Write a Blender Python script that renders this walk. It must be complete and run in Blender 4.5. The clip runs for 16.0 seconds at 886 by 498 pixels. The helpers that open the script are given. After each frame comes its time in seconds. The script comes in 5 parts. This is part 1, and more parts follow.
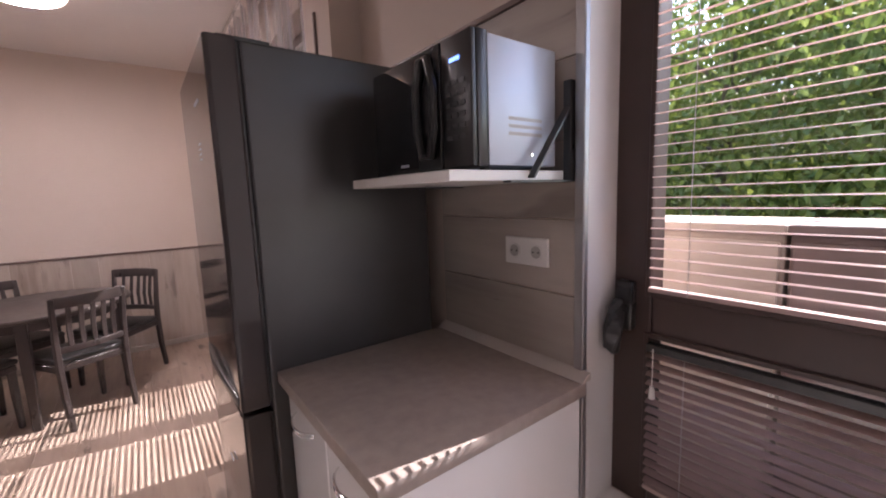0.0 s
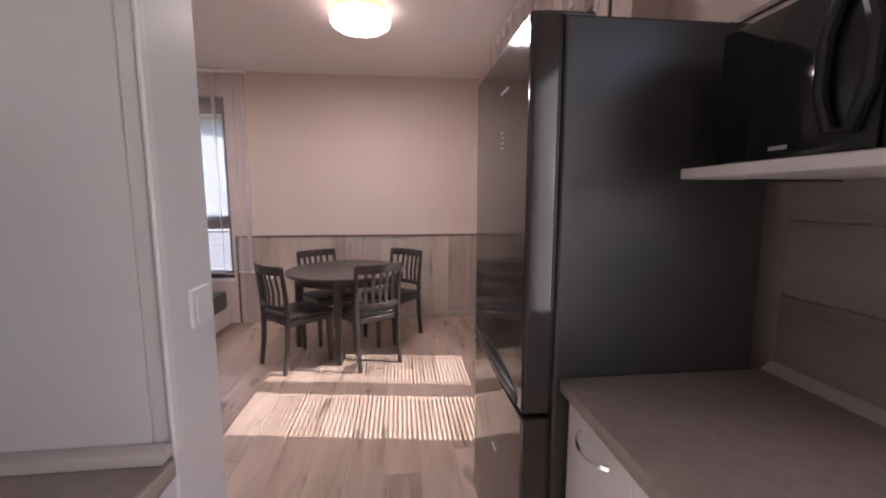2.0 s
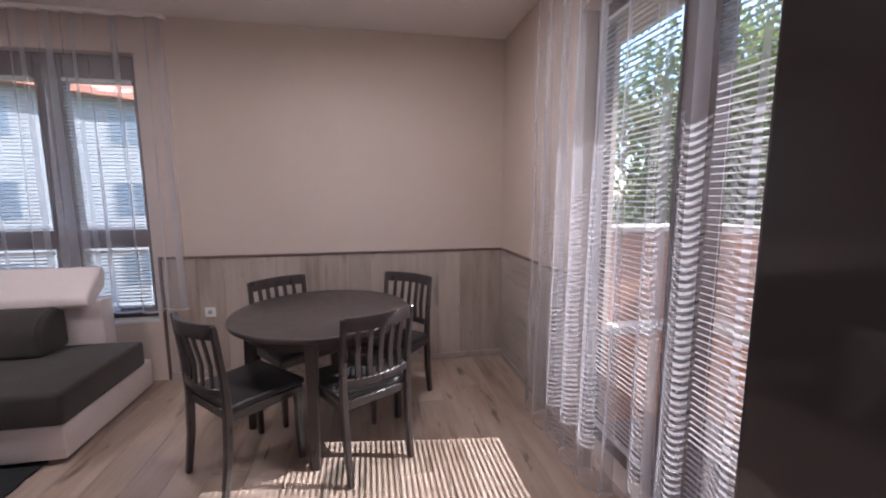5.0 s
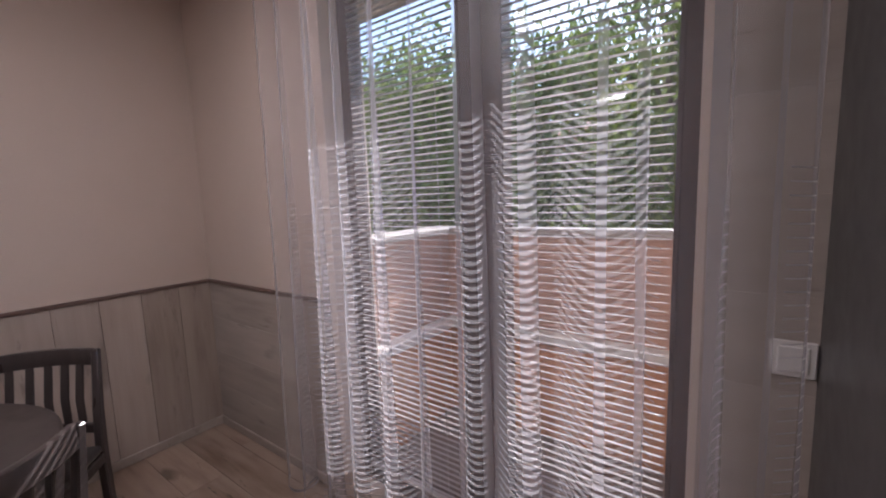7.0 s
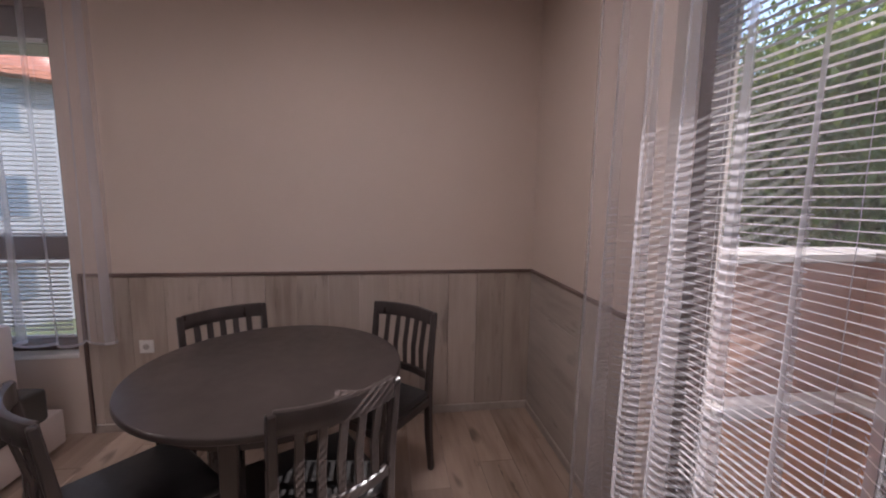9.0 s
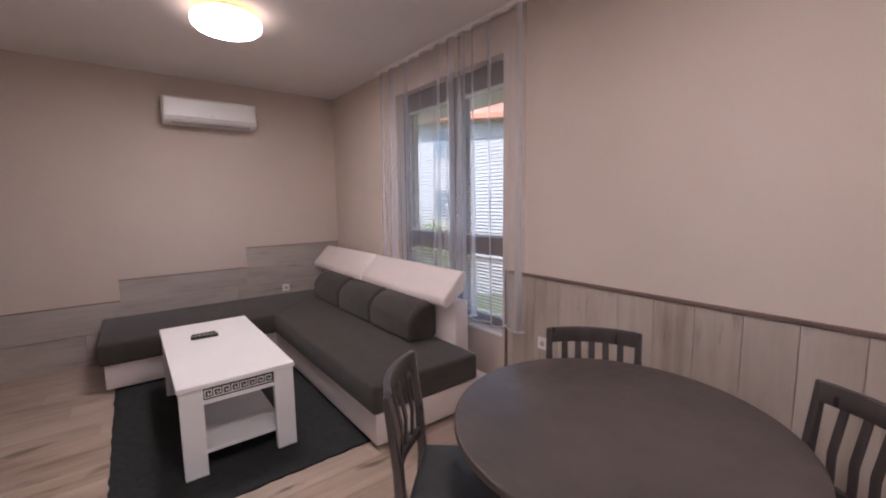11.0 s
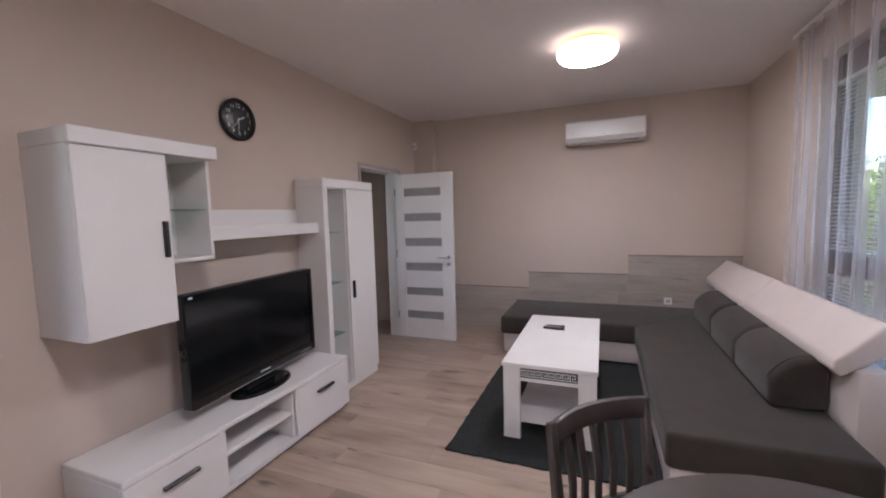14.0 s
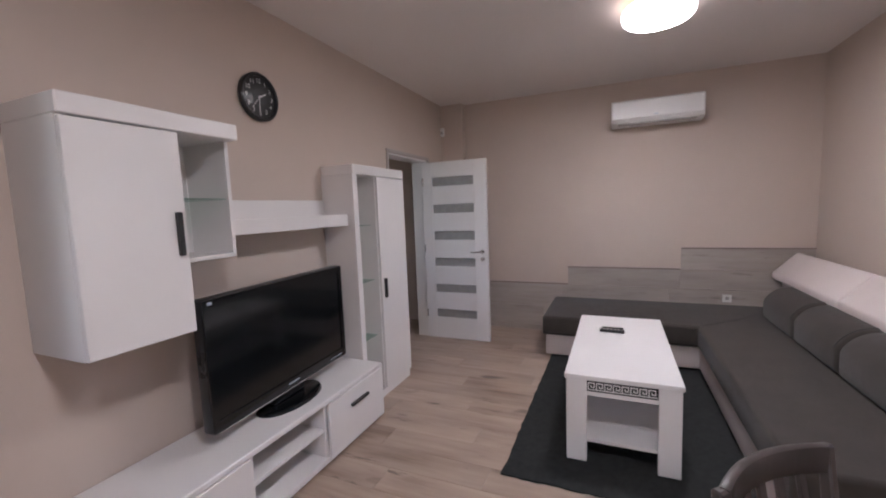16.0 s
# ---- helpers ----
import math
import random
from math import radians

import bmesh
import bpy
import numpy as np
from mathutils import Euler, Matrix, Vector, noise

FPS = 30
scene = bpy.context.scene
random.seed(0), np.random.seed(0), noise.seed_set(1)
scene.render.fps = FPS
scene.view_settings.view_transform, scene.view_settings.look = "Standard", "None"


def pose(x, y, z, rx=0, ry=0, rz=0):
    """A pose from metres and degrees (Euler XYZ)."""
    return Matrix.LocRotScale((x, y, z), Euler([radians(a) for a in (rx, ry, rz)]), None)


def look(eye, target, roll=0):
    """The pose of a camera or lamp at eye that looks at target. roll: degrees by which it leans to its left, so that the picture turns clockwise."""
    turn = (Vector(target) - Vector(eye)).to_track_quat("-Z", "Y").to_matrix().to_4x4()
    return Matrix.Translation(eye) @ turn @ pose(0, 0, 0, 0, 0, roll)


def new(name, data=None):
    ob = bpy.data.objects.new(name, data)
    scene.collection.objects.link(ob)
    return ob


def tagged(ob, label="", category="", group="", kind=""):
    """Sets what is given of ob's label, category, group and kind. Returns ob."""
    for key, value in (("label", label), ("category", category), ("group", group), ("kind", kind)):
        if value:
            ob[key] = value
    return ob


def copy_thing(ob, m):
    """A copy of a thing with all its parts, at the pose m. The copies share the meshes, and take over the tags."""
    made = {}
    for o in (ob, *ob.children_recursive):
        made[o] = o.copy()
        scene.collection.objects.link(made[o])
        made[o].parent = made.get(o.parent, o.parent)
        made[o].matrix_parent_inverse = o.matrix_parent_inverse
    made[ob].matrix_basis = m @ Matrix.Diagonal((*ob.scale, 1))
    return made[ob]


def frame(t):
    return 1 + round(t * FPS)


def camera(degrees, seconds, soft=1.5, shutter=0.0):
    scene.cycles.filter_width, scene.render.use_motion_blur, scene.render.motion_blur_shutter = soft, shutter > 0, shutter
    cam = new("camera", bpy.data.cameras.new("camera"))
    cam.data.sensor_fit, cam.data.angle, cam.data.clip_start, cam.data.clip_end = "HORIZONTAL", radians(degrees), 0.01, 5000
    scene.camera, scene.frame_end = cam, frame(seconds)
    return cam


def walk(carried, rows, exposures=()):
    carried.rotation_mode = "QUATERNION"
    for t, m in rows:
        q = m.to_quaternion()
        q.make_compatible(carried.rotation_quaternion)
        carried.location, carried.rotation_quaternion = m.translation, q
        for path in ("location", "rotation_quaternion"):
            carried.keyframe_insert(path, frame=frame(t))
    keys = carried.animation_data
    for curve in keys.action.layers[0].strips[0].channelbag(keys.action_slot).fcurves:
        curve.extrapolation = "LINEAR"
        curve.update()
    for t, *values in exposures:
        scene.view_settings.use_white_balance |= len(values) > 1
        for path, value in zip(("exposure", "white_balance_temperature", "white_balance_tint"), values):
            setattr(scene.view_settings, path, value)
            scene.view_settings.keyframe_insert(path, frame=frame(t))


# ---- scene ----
cam = camera(95.5, 16.0, soft=2.0)
PATH = [
    (0, (-0.791, -4.895, 1.415), (0.392, -3.304, 1.153), -2.1),
    (0.5, (-0.855, -4.90, 1.424), (-0.009, -3.106, 1.170), -1.8),
    (1, (-0.897, -4.904, 1.405), (-0.327, -3.002, 1.157), -0.9),
    (1.5, (-0.925, -4.852, 1.398), (-0.573, -2.899, 1.146), -0.4),
    (2, (-0.947, -4.67, 1.398), (-0.736, -2.696, 1.150), 0.0),
    (2.5, (-0.965, -4.503, 1.400), (-0.833, -2.525, 1.138), -0.3),
    (3, (-0.924, -4.321, 1.392), (-0.895, -2.339, 1.131), -0.2),
    (3.2, (-0.903, -4.239, 1.402), (-0.930, -2.257, 1.139), 0.0),
    (5.5, (-1.187, -3.25, 1.448), (-0.611, -1.353, 1.188), -0.5),
    (6, (-1.077, -3.107, 1.439), (-0.202, -1.328, 1.175), -0.9),
    (6.5, (-1.182, -2.843, 1.432), (0.146, -1.37, 1.174), -1.8),
    (7, (-1.196, -2.757, 1.444), (0.41, -1.591, 1.202), -2.0),
    (7.5, (-1.201, -2.755, 1.438), (0.377, -1.548, 1.209), -0.6),
    (8, (-1.175, -2.717, 1.432), (0.077, -1.181, 1.16), -0.3),
    (8.5, (-1.063, -2.676, 1.43), (-0.313, -0.838, 1.178), 0.3),
    (9, (-0.98, -2.588, 1.45), (-0.702, -0.623, 1.205), 0.8),
    (9.5, (-0.936, -2.42, 1.439), (-1.128, -0.442, 1.218), 0.6),
    (10, (-0.911, -2.264, 1.461), (-1.673, -0.426, 1.256), 0.1),
    (10.2, (-0.874, -2.242, 1.464), (-1.879, -0.525, 1.257), 0.0),
    (12.3, (-0.729, -1.7, 1.505), (-2.629, -1.112, 1.294), -1.8),
    (12.5, (-0.688, -1.623, 1.494), (-2.628, -1.175, 1.301), -1.7),
    (13, (-0.588, -1.435, 1.503), (-2.575, -1.466, 1.283), -1.9),
    (13.5, (-0.594, -1.388, 1.514), (-2.539, -1.814, 1.324), -2.1),
    (14, (-0.649, -1.368, 1.515), (-2.501, -2.104, 1.344), -1.6),
    (14.5, (-0.651, -1.326, 1.5), (-2.425, -2.227, 1.293), -1.9),
    (15, (-0.672, -1.388, 1.5), (-2.373, -2.424, 1.313), -1.4),
    (15.5, (-0.756, -1.582, 1.499), (-2.483, -2.575, 1.323), -1.4),
    (16, (-0.893, -1.719, 1.495), (-2.72, -2.507, 1.294), -2.2),
]
walk(cam, [(t, look(eye, target, roll)) for t, eye, target, roll in PATH], [
    (0, 2.46, 6300, 23), (2.5, 2.46, 6150, 21), (3.2, 2.3, 6000, 20), (5.5, 2.0, 5750, 14), (7, 1.6, 5950, 17), (8.2, 1.5, 6050, 19), (9, 1.5, 6150, 19), (10, 2.0, 6350, 21), (12.3, 2.36, 5700, 11), (16, 2.36, 5700, 11)])

# ---- world, sun ----
SUN_TO = Vector((1.0, -0.147, 0.90))
EL = math.asin(SUN_TO.normalized().z)
world = bpy.data.worlds.new("sky")
scene.world = world
world.use_nodes = True
wn = world.node_tree.nodes
sky = wn.new("ShaderNodeTexSky")
sky.sky_type = 'NISHITA'
sky.sun_disc = False
sky.sun_elevation = EL
sky.sun_rotation = radians(98.4)
wn["Background"].inputs["Strength"].default_value = 0.15
world.node_tree.links.new(sky.outputs[0], wn["Background"].inputs["Color"])
sun = new("sun", bpy.data.lights.new("sun", 'SUN'))
sun.data.energy = 3.5
sun.data.angle = radians(0.27)
sun.data.color = (1.0, 0.95, 0.88)
sun.matrix_world = look(SUN_TO * 20, (0, 0, 0))
# area lamp added in the unseen door opening, brightening the kitchen like skylight
kitchen_fill = new("kitchen_fill", bpy.data.lights.new("kitchen_fill", 'AREA'))
kitchen_fill.data.shape = 'RECTANGLE'
kitchen_fill.data.size, kitchen_fill.data.size_y = 0.72, 2.2
kitchen_fill.data.energy = 2.7
kitchen_fill.data.color = (1.0, 0.96, 0.91)
kitchen_fill.matrix_world = look((0.24, -5.65, 1.25), (-2.0, -5.65, 1.25))
LAMP_POWER = 18.5


# ---- materials ----
def nodes_of(name):
    m = bpy.data.materials.new(name)
    m.use_nodes = True
    nt = m.node_tree
    return m, nt, nt.nodes["Principled BSDF"], nt.nodes["Material Output"]


def ramp(nt, fac, stops):
    r = nt.nodes.new("ShaderNodeValToRGB")
    els = r.color_ramp.elements
    while len(els) < len(stops):
        els.new(0.5)
    for e, (p, c) in zip(els, stops):
        e.position, e.color = p, (*c, 1)
    nt.links.new(fac, r.inputs[0])
    return r.outputs[0]


def coords(nt, stretch=(1, 1, 1), per_object=False):
    g = nt.nodes.new("ShaderNodeNewGeometry")
    mp = nt.nodes.new("ShaderNodeMapping")
    mp.inputs["Scale"].default_value = stretch
    nt.links.new(g.outputs["Position"], mp.inputs["Vector"])
    if per_object:
        oi = nt.nodes.new("ShaderNodeObjectInfo")
        mul = nt.nodes.new("ShaderNodeMath")
        mul.operation = 'MULTIPLY'
        mul.inputs[1].default_value = 37.0
        nt.links.new(oi.outputs["Random"], mul.inputs[0])
        cb = nt.nodes.new("ShaderNodeCombineXYZ")
        for i in range(3):
            nt.links.new(mul.outputs[0], cb.inputs[i])
        nt.links.new(cb.outputs[0], mp.inputs["Location"])
    return mp.outputs[0]


def noise_tex(nt, vec, scale, detail=4, rough=0.55):
    n = nt.nodes.new("ShaderNodeTexNoise")
    n.inputs["Scale"].default_value = scale
    n.inputs["Detail"].default_value = detail
    n.inputs["Roughness"].default_value = rough
    nt.links.new(vec, n.inputs["Vector"])
    return n.outputs["Fac"]


def bump_of(nt, fac, strength, dist=0.002):
    b = nt.nodes.new("ShaderNodeBump")
    b.inputs["Strength"].default_value = strength
    b.inputs["Distance"].default_value = dist
    nt.links.new(fac, b.inputs["Height"])
    return b.outputs[0]


def tint(c, k):
    return tuple(min(1, max(0, v * k)) for v in c)


def plain(name, base, rough=0.5, metal=0.0, var=0.06, scale=2.5, bump=0.15, bscale=120, stretch=(1, 1, 1), rvar=0.08, coat=0.0, sheen=0.0):
    """A surface with broad stains, fine relief and uneven gloss."""
    m, nt, p, out = nodes_of(name)
    v = coords(nt, stretch)
    a = noise_tex(nt, v, scale, 5)
    nt.links.new(ramp(nt, a, [(0.3, tint(base, 1 - var)), (0.7, tint(base, 1 + var))]), p.inputs["Base Color"])
    f = noise_tex(nt, v, bscale, 3)
    if bump:
        nt.links.new(bump_of(nt, f, bump), p.inputs["Normal"])
    r = nt.nodes.new("ShaderNodeMapRange")
    r.inputs["To Min"].default_value, r.inputs["To Max"].default_value = max(0.02, rough - rvar), min(1, rough + rvar)
    nt.links.new(noise_tex(nt, v, scale * 3, 3), r.inputs["Value"])
    nt.links.new(r.outputs[0], p.inputs["Roughness"])
    p.inputs["Metallic"].default_value = metal
    p.inputs["Coat Weight"].default_value = coat
    p.inputs["Sheen Weight"].default_value = sheen
    return m


def board(name, dark, mid, light, grain_axis, rough=0.45, grain=9.0, knots=0.5, bump=0.12, spread=0.16):
    """Printed wood boards: long grain, cloudy stains and a tone of its own for each piece."""
    m, nt, p, out = nodes_of(name)
    st = [1.0, 1.0, 1.0]
    st[grain_axis] = 0.09
    v = coords(nt, st, True)
    g1 = noise_tex(nt, v, grain * 4, 6, 0.6)
    st2 = [1.0, 1.0, 1.0]
    st2[grain_axis] = 0.3
    v2 = coords(nt, st2, True)
    g2 = noise_tex(nt, v2, grain * 0.55, 3, 0.5)
    mix = nt.nodes.new("ShaderNodeMath")
    mix.operation = 'MULTIPLY_ADD'
    nt.links.new(g2, mix.inputs[0])
    mix.inputs[1].default_value = 0.9
    h = nt.nodes.new("ShaderNodeMath")
    h.operation = 'MULTIPLY'
    h.inputs[1].default_value = 0.5
    nt.links.new(g1, h.inputs[0])
    nt.links.new(h.outputs[0], mix.inputs[2])
    col = ramp(nt, mix.outputs[0], [(0.42, dark), (0.62, mid), (0.88, light)])
    oi = nt.nodes.new("ShaderNodeObjectInfo")
    mr = nt.nodes.new("ShaderNodeMapRange")
    mr.inputs["To Min"].default_value, mr.inputs["To Max"].default_value = 1 - spread, 1 + spread
    nt.links.new(oi.outputs["Random"], mr.inputs["Value"])
    vm = nt.nodes.new("ShaderNodeVectorMath")
    vm.operation = 'SCALE'
    nt.links.new(col, vm.inputs[0])
    nt.links.new(mr.outputs[0], vm.inputs["Scale"])
    # scattered dark knots and cracks
    kn = noise_tex(nt, v2, grain * 1.3, 2, 0.4)
    kr = ramp(nt, kn, [(0.0, (1, 1, 1)), (0.66, (1, 1, 1)), (0.74, tint((1, 1, 1), 1 - knots))])
    mm = nt.nodes.new("ShaderNodeVectorMath")
    mm.operation = 'MULTIPLY'
    nt.links.new(vm.outputs[0], mm.inputs[0])
    nt.links.new(kr, mm.inputs[1])
    # thin dark cracks along the grain
    st3 = [1.0, 1.0, 1.0]
    st3[grain_axis] = 0.16
    ck = noise_tex(nt, coords(nt, st3, True), grain * 2.2, 5, 0.7)
    cr = ramp(nt, ck, [(0.0, tint((1, 1, 1), 1 - knots)), (0.30, tint((1, 1, 1), 1 - knots)), (0.37, (1, 1, 1))])
    m3 = nt.nodes.new("ShaderNodeVectorMath")
    m3.operation = 'MULTIPLY'
    nt.links.new(mm.outputs[0], m3.inputs[0])
    nt.links.new(cr, m3.inputs[1])
    nt.links.new(m3.outputs[0], p.inputs["Base Color"])
    nt.links.new(bump_of(nt, g1, bump), p.inputs["Normal"])
    p.inputs["Roughness"].default_value = rough
    return m


def glowing(name, colour, strength):
    m, nt, p, out = nodes_of(name)
    p.inputs["Base Color"].default_value = (0.85, 0.83, 0.8, 1)
    p.inputs["Emission Color"].default_value = (*colour, 1)
    p.inputs["Emission Strength"].default_value = strength
    p.inputs["Roughness"].default_value = 0.4
    return m


def pane_glass(name, colour=(0.97, 0.98, 0.97), gloss=1.0):
    m, nt, p, out = nodes_of(name)
    nt.nodes.remove(p)
    tr = nt.nodes.new("ShaderNodeBsdfTransparent")
    tr.inputs[0].default_value = (*colour, 1)
    gl = nt.nodes.new("ShaderNodeBsdfGlossy")
    gl.inputs["Roughness"].default_value = 0.02
    fr = nt.nodes.new("ShaderNodeLayerWeight")
    pw = nt.nodes.new("ShaderNodeMath")
    pw.operation = 'POWER'
    pw.inputs[1].default_value = 4.0
    nt.links.new(fr.outputs["Facing"], pw.inputs[0])
    k = nt.nodes.new("ShaderNodeMath")
    k.operation = 'MULTIPLY_ADD'
    k.inputs[1].default_value = 0.55 * gloss
    k.inputs[2].default_value = 0.03
    nt.links.new(pw.outputs[0], k.inputs[0])
    mx = nt.nodes.new("ShaderNodeMixShader")
    nt.links.new(k.outputs[0], mx.inputs[0])
    nt.links.new(tr.outputs[0], mx.inputs[1])
    nt.links.new(gl.outputs[0], mx.inputs[2])
    nt.links.new(mx.outputs[0], out.inputs[0])
    return m


def voile(name, base, cover, stripe_top, tone=(0.8, 0.78, 0.8)):
    """Sheer curtain cloth; u is the length along the cloth, v the height; embroidered ribs below stripe_top."""
    m, nt, p, out = nodes_of(name)
    nt.nodes.remove(p)
    uv = nt.nodes.new("ShaderNodeUVMap")
    sp = nt.nodes.new("ShaderNodeSeparateXYZ")
    nt.links.new(uv.outputs[0], sp.inputs[0])

    def calc(op, a, b=None, c=None):
        n = nt.nodes.new("ShaderNodeMath")
        n.operation = op
        for i, q in enumerate((a, b, c)):
            if q is None:
                continue
            if isinstance(q, (int, float)):
                n.inputs[i].default_value = q
            else:
                nt.links.new(q, n.inputs[i])
        return n.outputs[0]

    u, v = sp.outputs[0], sp.outputs[1]
    # fine weave
    wv = calc('MULTIPLY', calc('SINE', calc('MULTIPLY', u, 2600.0)), 0.02)
    fac = calc('ADD', wv, cover)
    if stripe_top:
        wob = calc('MULTIPLY', calc('SINE', calc('MULTIPLY', u, 26.0)), 0.002)
        s = calc('SINE', calc('MULTIPLY', calc('ADD', v, wob), 2 * math.pi / 0.029))
        rib = calc('GREATER_THAN', s, 0.94)
        band = calc('GREATER_THAN', calc('SINE', calc('MULTIPLY', u, 2 * math.pi / 0.31)), 0.35)
        edge = calc('ADD', stripe_top, calc('MULTIPLY', calc('SINE', calc('MULTIPLY', u, 11.0)), 0.05))
        low = calc('LESS_THAN', v, edge)
        fac = calc('ADD', fac, calc('MULTIPLY', calc('MULTIPLY', rib, band), calc('MULTIPLY', low, 0.36)))
    # extra cover in stripes imitates doubled cloth where gathered folds overlap
    gather = calc('GREATER_THAN', calc('ADD', calc('SINE', calc('MULTIPLY', u, 43.0)), calc('SINE', calc('MULTIPLY', u, 17.0))), 1.0)
    fac = calc('ADD', fac, calc('MULTIPLY', gather, 0.2))
    hem = calc('LESS_THAN', v, base + 0.025)
    fac = calc('MINIMUM', calc('ADD', fac, calc('MULTIPLY', hem, 0.35)), 1.0)
    tr = nt.nodes.new("ShaderNodeBsdfTransparent")
    df = nt.nodes.new("ShaderNodeBsdfDiffuse")
    tl = nt.nodes.new("ShaderNodeBsdfTranslucent")
    for n in (df, tl):
        n.inputs[0].default_value = (*tone, 1)
    m1 = nt.nodes.new("ShaderNodeMixShader")
    m1.inputs[0].default_value = 0.5
    nt.links.new(df.outputs[0], m1.inputs[1])
    nt.links.new(tl.outputs[0], m1.inputs[2])
    m2 = nt.nodes.new("ShaderNodeMixShader")
    nt.links.new(fac, m2.inputs[0])
    nt.links.new(tr.outputs[0], m2.inputs[1])
    nt.links.new(m1.outputs[0], m2.inputs[2])
    nt.links.new(m2.outputs[0], out.inputs[0])
    return m


def leaf_mat(name, a, b):
    m, nt, p, out = nodes_of(name)
    g = nt.nodes.new("ShaderNodeNewGeometry")
    col = ramp(nt, g.outputs["Random Per Island"], [(0.0, a), (1.0, b)])
    nt.links.new(col, p.inputs["Base Color"])
    p.inputs["Roughness"].default_value = 0.55
    tl = nt.nodes.new("ShaderNodeBsdfTranslucent")
    nt.links.new(col, tl.inputs[0])
    mx = nt.nodes.new("ShaderNodeMixShader")
    mx.inputs[0].default_value = 0.45
    nt.links.new(p.outputs[0], mx.inputs[1])
    nt.links.new(tl.outputs[0], mx.inputs[2])
    nt.links.new(mx.outputs[0], out.inputs[0])
    return m


M_WALL = plain("wall_paint", (0.60, 0.50, 0.435), 0.75, var=0.03, scale=1.2, bump=0.2, bscale=160)
M_CEIL = plain("ceiling_paint", (0.80, 0.75, 0.72), 0.8, var=0.02, scale=1.0, bump=0.1)
M_WHITEWALL = plain("white_wall", (0.72, 0.70, 0.69), 0.35, var=0.03)
M_CAB = plain("white_laminate", (0.78, 0.75, 0.74), 0.32, var=0.02, scale=3, bump=0.06, bscale=220)
M_GLOSS = plain("white_gloss", (0.78, 0.77, 0.77), 0.12, var=0.015, scale=3, bump=0.0, rvar=0.04)
M_FRAMEGREY = plain("grey_casing", (0.46, 0.41, 0.385), 0.45, var=0.04)
M_PLASTIC = plain("white_plastic", (0.78, 0.76, 0.74), 0.35, var=0.02, bump=0.03)
M_SOCKET_DARK = plain("socket_cup", (0.45, 0.43, 0.41), 0.5, var=0.05)
M_BROWN = plain("brown_frame", (0.060, 0.036, 0.030), 0.38, var=0.12, scale=6, bump=0.1)
M_SLAT = plain("blind_slat", (0.54, 0.51, 0.50), 0.35, var=0.03, bump=0)
# pink light bounced off the terracotta is put into the slat colour
M_SLATPINK = plain("slat_pink_bounce", (0.47, 0.345, 0.32), 0.4, var=0.05, bump=0)
M_CAP = plain("wainscot_cap", (0.15, 0.10, 0.085), 0.45, var=0.12)
M_TRIM = plain("metal_trim", (0.42, 0.42, 0.43), 0.35, metal=0.8, var=0.05)
M_DARKWOOD = plain("dark_stained_wood", (0.054, 0.043, 0.041), 0.30, var=0.3, scale=9, bump=0.12, bscale=60, stretch=(1, 1, 0.25))
M_TABLETOP = plain("dark_table_top", (0.060, 0.048, 0.045), 0.36, var=0.2, scale=7, bump=0.08, bscale=70)
M_SEAT = plain("black_leatherette", (0.034, 0.032, 0.032), 0.42, var=0.2, scale=12, bump=0.3, bscale=260)
M_SOFA = plain("charcoal_fabric", (0.043, 0.034, 0.028), 0.92, var=0.15, scale=7, bump=0.6, bscale=380, sheen=0.15)
M_LEATHER = plain("white_leatherette", (0.70, 0.61, 0.58), 0.42, var=0.03, scale=5, bump=0.2, bscale=300)
M_RUG = plain("black_rug", (0.017, 0.018, 0.018), 1.0, var=0.35, scale=30, bump=1.0, bscale=500)
M_FRIDGE_SIDE = plain("black_fridge_steel", (0.048, 0.046, 0.046), 0.32, var=0.12, scale=5, bump=0.15, bscale=260)
M_FRIDGE_DOOR = plain("black_fridge_glass", (0.045, 0.036, 0.035), 0.09, var=0.05, bump=0, rvar=0.02)
M_BLACK = plain("black_plastic", (0.022, 0.022, 0.023), 0.3, var=0.1, bump=0.05)
M_SCREEN = plain("tv_screen", (0.006, 0.007, 0.008), 0.12, var=0.05, bump=0, rvar=0.02)
# blue sky tint seen on the microwave casing is put into this silver
M_SILVER = plain("silver_metal", (0.52, 0.57, 0.66), 0.38, metal=0.2, var=0.04)
M_CHROME = plain("chrome", (0.75, 0.75, 0.75), 0.14, metal=1.0, var=0.02, bump=0)
M_WORKTOP = plain("stone_worktop", (0.33, 0.275, 0.245), 0.40, var=0.10, scale=28, bump=0.12, bscale=140)
M_UPSTAND = plain("pale_seal", (0.52, 0.47, 0.44), 0.5, var=0.06)
M_SPLASH = plain("dark_backsplash", (0.045, 0.036, 0.033), 0.5, var=0.15, scale=5)
M_GREYGLOSS = plain("taupe_gloss", (0.26, 0.22, 0.21), 0.1, var=0.03, bump=0, rvar=0.03)
M_BUTTON = plain("grey_button", (0.035, 0.035, 0.036), 0.4, var=0.1, bump=0)
M_FROST = plain("frosted_glass", (0.30, 0.29, 0.28), 0.45, var=0.08, scale=20, bump=0.2)
M_GLASS = pane_glass("window_glass")
M_SHELFGLASS = pane_glass("shelf_glass", (0.75, 0.85, 0.82))
M_DARKGLASS = plain("dark_door_glass", (0.02, 0.022, 0.025), 0.06, var=0.05, bump=0, rvar=0.02)
M_LAMP = glowing("lamp_diffuser", (1.0, 0.91, 0.86), LAMP_POWER)
M_LAMPSIDE = glowing("lamp_edge", (1.0, 0.84, 0.76), 0.8)
